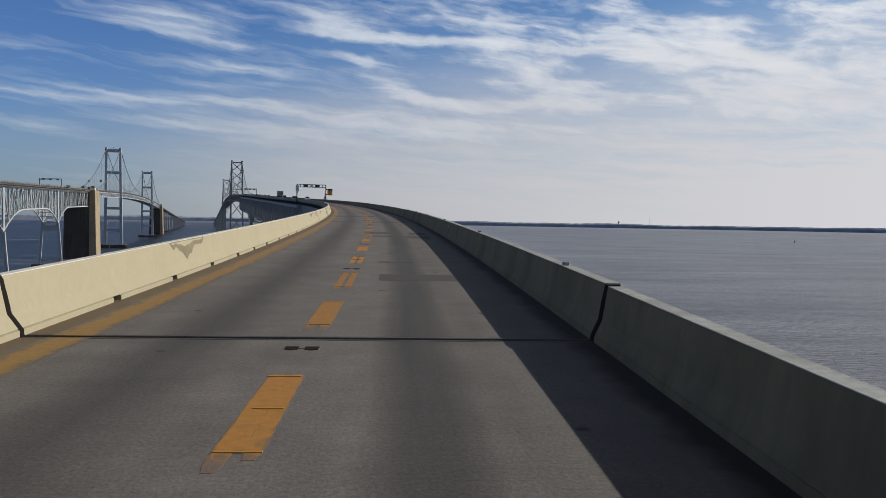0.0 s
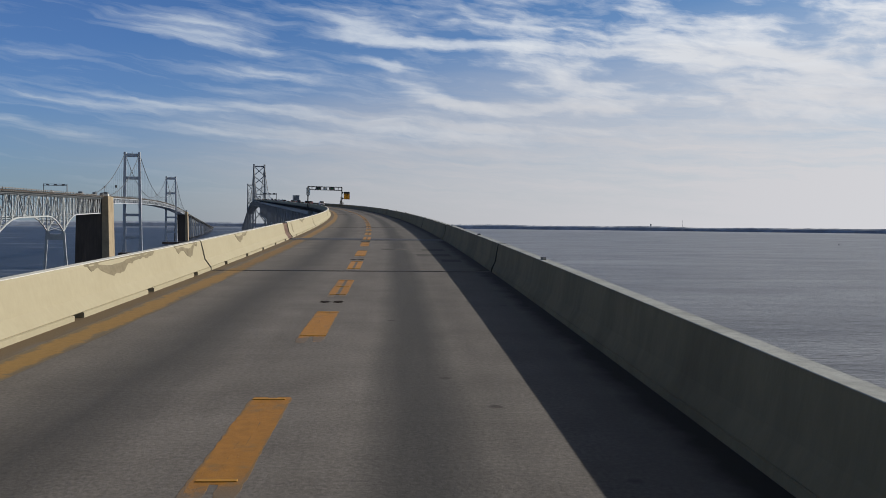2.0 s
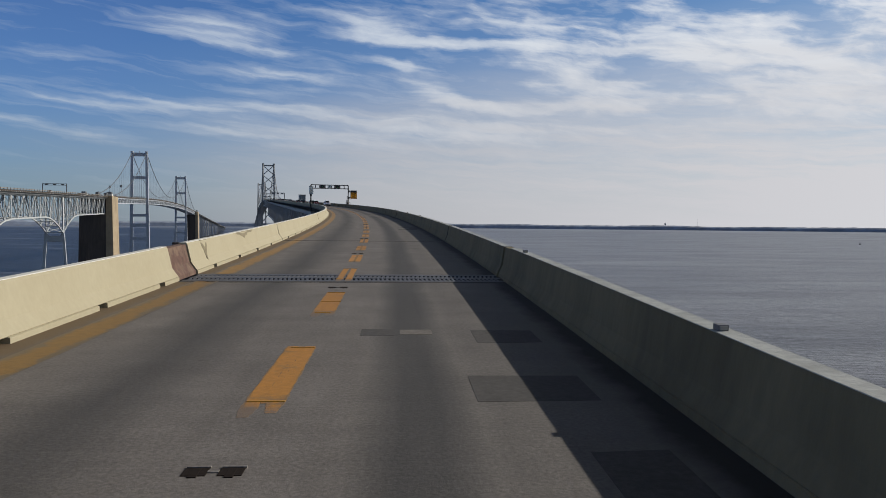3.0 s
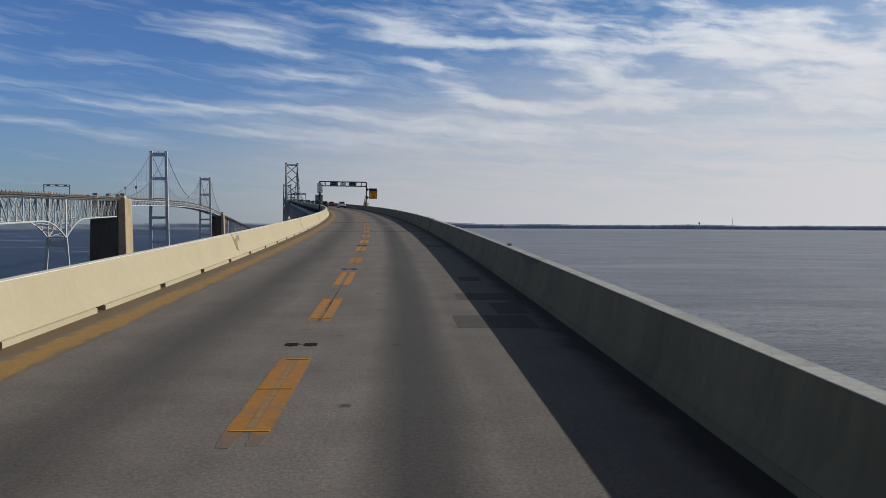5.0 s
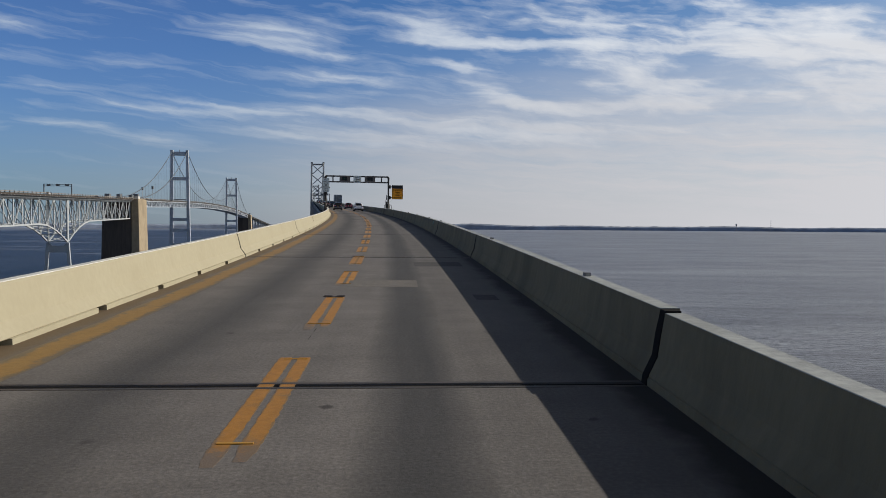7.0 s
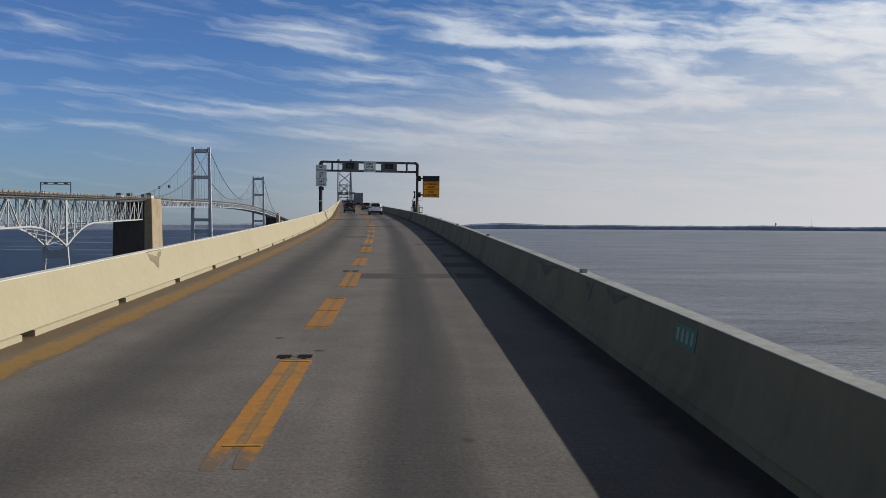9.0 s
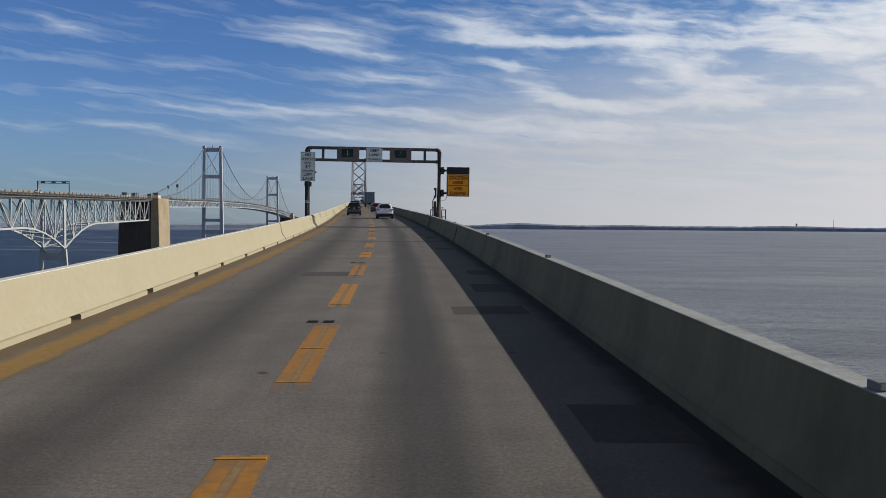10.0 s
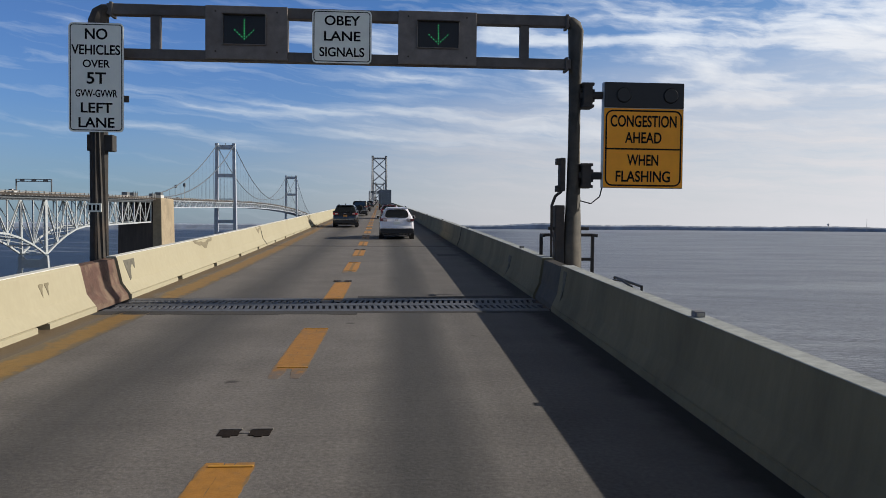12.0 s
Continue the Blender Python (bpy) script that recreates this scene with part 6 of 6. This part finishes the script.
def suv(name, paint, label, length=4.6, width=1.84, high=1.66, boxy=False, plate=PLATE, group="vehicles", rails=True, red=TAIL, pane_w=1.0, lean=0.73):
    """A sport utility car; its rear bumper is at y = 0 and it faces +y."""
    car = tagged(empty(name), label, "car", group=group)
    w, h, L = width / 2, high, length
    wt = w * (0.90 if boxy else lean)
    b_ = h * 0.61
    rk = 0.10 if boxy else 0.40
    st = [section(0.0, w * 0.90, 0.36, h * 0.40, w * 0.82, h * 0.44), section(0.07, w * 0.95, 0.28, h * 0.56, w * 0.90, h * 0.60), section(0.12 + rk * 0.3, w * 0.98, 0.26, b_, w * 0.88, h * 0.74),
          section(0.14 + rk, w, 0.25, b_, wt, h * 0.965), section(0.5 + rk, w, 0.25, b_, wt, h * 0.995), section(L * 0.42, w, 0.25, b_, wt, h), section(L * 0.58, w, 0.25, b_ * 0.99, wt * 0.97, h * 0.975),
          section(L * 0.74, w, 0.25, b_ * 0.97, w * 0.82, b_ * 1.05), section(L * 0.90, w * 0.97, 0.26, b_ * 0.88, w * 0.74, b_ * 0.96), section(L * 0.97, w * 0.90, 0.28, b_ * 0.66, w * 0.72, b_ * 0.80), section(L, w * 0.78, 0.32, b_ * 0.5, w * 0.6, b_ * 0.6)]
    part("body", loft(bmesh.new(), st), paint, car, smooth=True)

    def pane(nm, pts, mat, lab="", push=(0, 0, 0)):
        bm = bmesh.new()
        pv = [Vector(p) for p in pts]
        f = [bm.verts.new(p + Vector(push)) for p in pv]
        g = [bm.verts.new(p - Vector(push) * 2) for p in pv]
        bm.faces.new(f), bm.faces.new(g[::-1])
        for i in range(len(f)):
            bm.faces.new((f[i - 1], g[i - 1], g[i], f[i]))
        bmesh.ops.recalc_face_normals(bm, faces=bm.faces[:])
        return part(nm, bm, mat, car, lab)

    zr0, zr1 = h * 0.68, h * 0.92
    y0, y1 = 0.12 + rk * 0.16, 0.12 + rk * 0.90
    pane("rear_window", [(x * w, y0 - 0.02 + (y1 - y0 - 0.02) * k, zr0 + (zr1 - zr0) * k) for x, k in [(sx * px * pane_w, k) for sx, run in ((1, 1), (-1, -1)) for px, k in ((0.60, 0.0), (0.70, 0.07), (0.745, 0.20), (0.74, 0.36), (0.70, 0.66), (0.65, 0.86), (0.56, 0.97), (0.40, 1.0))[::run]]], GLASS, "dark tinted rear window", (0, -0.03, 0.01))
    part("spoiler", box(bmesh.new(), -wt * 0.9, wt * 0.9, 0.05 + rk * 0.8, 0.5 + rk, h * 0.955, h * 0.985, 0.012), paint, car)
    for sg_ in (-1, 1):
        for ya, yb, ta, tb in ((0.62 + rk * 0.5, L * 0.30, 0.95 + rk * 0.5, L * 0.30), (L * 0.315, L * 0.50, L * 0.315, L * 0.49), (L * 0.515, L * 0.70, L * 0.505, L * 0.60)):
            pane("side_window", [(sg_ * w * 0.985, ya, b_ + 0.03), (sg_ * w * 0.985, yb, b_ + 0.03), (sg_ * wt * 1.03, tb, h * 0.915), (sg_ * wt * 1.03, ta, h * 0.915)], GLASS, "", (sg_ * 0.012, 0, 0))
        part("window_trim", beam(bmesh.new(), (sg_ * w * 1.0, 0.62 + rk * 0.5, b_ + 0.015), (sg_ * w * 1.0, L * 0.70, b_ + 0.015), 0.02, 0.025), CHROME, car)
        lamp = part("tail_lamp", box(bmesh.new(), *sorted((sg_ * w * 0.56, sg_ * w * 0.985)), -0.005 + 0.03, 0.30, h * 0.565, h * 0.655, 0.03), red, car, "red and clear tail lamp")
        part("reverse_lens", box(bmesh.new(), *sorted((sg_ * w * 0.58, sg_ * w * 0.78)), 0.01, 0.06, h * 0.585, h * 0.64, 0.01), CLEAR, lamp)
        mir = part("door_mirror", box(bmesh.new(), *sorted((sg_ * (w + 0.0), sg_ * (w + 0.17))), L * 0.655, L * 0.70, b_ + 0.02, b_ + 0.17, 0.03), paint, car)
        part("mirror_glass", box(bmesh.new(), *sorted((sg_ * (w + 0.02), sg_ * (w + 0.15))), L * 0.65, L * 0.656, b_ + 0.04, b_ + 0.15), GLASS, mir)
        if rails:
            part("roof_rail", tube(bmesh.new(), [(sg_ * wt * 0.82, 0.7, h - 0.01), (sg_ * wt * 0.82, 0.85, h + 0.05), (sg_ * wt * 0.82, L * 0.52, h + 0.045), (sg_ * wt * 0.82, L * 0.55, h - 0.02)], 0.018, 6), TRIM, car)
        for yy in (L * 0.19, L * 0.79):
            wheel(car, sg_ * (w - 0.12), yy, 0.355)
            bm = bmesh.new()
            tube(bm, [(sg_ * (w - 0.22), yy, 0.36), (sg_ * (w + 0.008), yy, 0.36)], 0.42, 20)
            part("wheel_arch", bm, TRIM, car)
        part("side_sill", box(bmesh.new(), *sorted((sg_ * w * 0.86, sg_ * (w + 0.01))), L * 0.27, L * 0.71, 0.24, 0.36, 0.02), TRIM, car)
        part("door_handle", box(bmesh.new(), *sorted((sg_ * w * 0.99, sg_ * (w + 0.025))), L * 0.33, L * 0.37, b_ - 0.14, b_ - 0.11, 0.008), paint, car)
        part("exhaust_tip", tube(bmesh.new(), [(sg_ * w * 0.6, -0.01, 0.34), (sg_ * w * 0.6, 0.15, 0.34)], 0.04, 8), CHROME, car)
    part("rear_bumper", box(bmesh.new(), -w * 0.95, w * 0.95, -0.045, 0.12, 0.30, h * 0.335, 0.04), TRIM, car, "black plastic rear bumper")
    part("bumper_strip", box(bmesh.new(), -w * 0.9, w * 0.9, -0.06, 0.0, h * 0.335, h * 0.355, 0.006), CHROME, car)
    part("number_plate", box(bmesh.new(), -0.155, 0.155, -0.02, 0.03, h * 0.47, h * 0.56, 0.004), plate, car, "number plate with unreadable characters")
    part("badge", box(bmesh.new(), -0.09, 0.09, 0.02, 0.07, h * 0.60, h * 0.625, 0.008), CHROME, car)
    part("wiper", beam(bmesh.new(), (0.0, y0 - 0.07, zr0 + 0.02), (0.32, y0 - 0.03, zr0 + 0.08), 0.02, 0.02), TRIM, car)
    part("aerial", tube(bmesh.new(), [(0, 0.62 + rk, h), (0, 0.50 + rk, h + 0.11)], [0.045, 0.012], 8), paint, car)
    part("underbody", box(bmesh.new(), -w * 0.8, w * 0.8, 0.12, L - 0.15, 0.20, 0.34, 0.02), TRIM, car)
    return car


white = suv("white_suv", car_paint("silver_white_paint", (0.78, 0.77, 0.82), 0.3, 0.0), "pearl white sport utility car with dark rear window", 4.5, 1.84, 1.68, plate=SIGN_WHITE, red=material("dull_red_lamp", (0.20, 0.055, 0.060), 0.25, coat=0.6), pane_w=0.90, lean=0.67)
white.matrix_world = seat(313.7, 1.68)
dark = suv("black_suv", car_paint("glossy_black_paint", (0.008, 0.009, 0.011)), "glossy black sport utility car with chrome bumper strip", 4.65, 1.84, 1.66)
dark.matrix_world = seat(330.4, -1.77)
jeep = suv("off_road_car", car_paint("matt_black_paint", (0.012, 0.012, 0.013), 0.45), "boxy black off-road car with a spare wheel cover", 4.3, 1.86, 1.84, boxy=True, rails=False, plate=SIGN_WHITE)
jeep.matrix_world = seat(372.0, -1.75)
part("spare_wheel", tube(bmesh.new(), [(0, -0.16, 0.98), (0, -0.12, 0.98), (0, 0.08, 0.98)], [0.30, 0.36, 0.36], 20), TYRE, jeep, "black spare wheel cover")
red = suv("red_car", car_paint("dark_red_paint", (0.16, 0.012, 0.016)), "dark red saloon car on the roadway", 4.6, 1.80, 1.48, rails=False, plate=SIGN_WHITE)
red.matrix_world = seat(356.0, 1.75)
for s, u, c in ((405.0, -1.75, (0.02, 0.02, 0.024)), (468.0, -1.7, (0.03, 0.035, 0.05)), (495.0, -1.75, (0.35, 0.36, 0.38))):
    o = suv("distant_car", car_paint("distant_car_paint", c), "small dark car far ahead on the roadway" if c[0] < 0.1 else "small silver car far ahead on the roadway", 4.6, 1.82, 1.6, rails=False, plate=SIGN_WHITE)
    o.matrix_world = seat(s, u)
    far_pale = o
rnd = random.Random(9)
far_dark = [x for x in scene.objects if x.name.startswith("distant_car") and x.parent is None][0]
for i, s in enumerate((525, 548, 566, 590, 622, 640, 672, 700, 735, 770, 815, 860)):
    copy_thing(far_dark if i % 3 else far_pale, seat(s + rnd.uniform(-4, 4), (-1.72, 1.72)[i % 2]))

# box truck
T_GREY = material("blue_grey_trailer_skin", (0.16, 0.19, 0.22), 0.5, 0.1, grain=0.08, grain_scale=2, stain=0.25, stain_scale=0.8)
truck = tagged(empty("box_truck"), "box truck with plain blue-grey rear doors", "truck", group="vehicles")
part("cargo_box", box(bmesh.new(), -1.27, 1.27, 0, 9.5, 1.10, 3.95, 0.03), T_GREY, truck)
for x0, x1 in ((-1.2, -0.02), (0.02, 1.2)):
    dr = part("rear_door", box(bmesh.new(), x0, x1, -0.03, 0.01, 1.22, 3.86, 0.012), T_GREY, truck)
    part("lock_rod", tube(bmesh.new(), [((x0 + x1) / 2, -0.055, 1.25), ((x0 + x1) / 2, -0.055, 3.82)], 0.018, 6), RIM, dr)
    for z in (1.5, 2.5, 3.5):
        part("hinge", box(bmesh.new(), (x0 if x0 < 0 else x1) - 0.05, (x0 if x0 < 0 else x1) + 0.05, -0.05, 0.0, z - 0.05, z + 0.05), TRIM, dr)
part("under_ride_bar", box(bmesh.new(), -1.15, 1.15, 0.0, 0.1, 0.5, 0.62, 0.01), TRIM, truck)
for x in (-0.7, 0.7):
    part("bar_strut", box(bmesh.new(), x - 0.05, x + 0.05, 0.02, 0.1, 0.6, 1.1), TRIM, truck)
    part("tail_lamp", box(bmesh.new(), x * 1.45 - 0.12, x * 1.45 + 0.12, -0.04, 0.02, 1.0, 1.1, 0.01), TAIL, truck)
part("chassis", box(bmesh.new(), -0.5, 0.5, 0.2, 11.6, 0.75, 1.08, 0.02), TRIM, truck)
part("cab", box(bmesh.new(), -1.15, 1.15, 9.8, 11.9, 0.75, 2.85, 0.18), SIGN_WHITE, truck, "white truck cab")
for y in (1.5, 2.7, 10.9):
    for x in (-1.02, 1.02):
        wheel(truck, x, y, 0.5, 0.34)
truck.matrix_world = seat(430.0, 1.75)

for a, l, c, lab in ((-440.0, 3.6, (0.55, 0.55, 0.55), "small white car crossing the other bridge"), (-330.0, -1.0, (0.03, 0.03, 0.035), "small dark car crossing the other bridge"), (-190.0, 3.0, (0.3, 0.3, 0.32), "small grey car crossing the other bridge")):
    o = suv("distant_car", car_paint("far_car_paint", c), lab, 4.7, 1.85, 1.7, rails=False, plate=SIGN_WHITE)
    o.matrix_world = Matrix.Translation(at_west(a, l, 0.0)) @ Matrix.Rotation(W_HEAD, 4, "Z") @ Matrix.Rotation(math.atan(0.0195), 4, "X")

# a channel buoy on the bay
bm = bmesh.new()
tube(bm, [(0, 0, z) for z in (-0.6, 0.0, 0.9, 1.2, 4.2, 4.6, 5.2)], [1.2, 1.5, 1.5, 0.7, 0.35, 0.6, 0.1], 10)
buoy = tagged(part("channel_buoy", bm, BLACK), "small dark channel buoy floating on the bay", "buoy")
buoy.matrix_world = Matrix.Translation((889.5, 1905.3, 0.0))
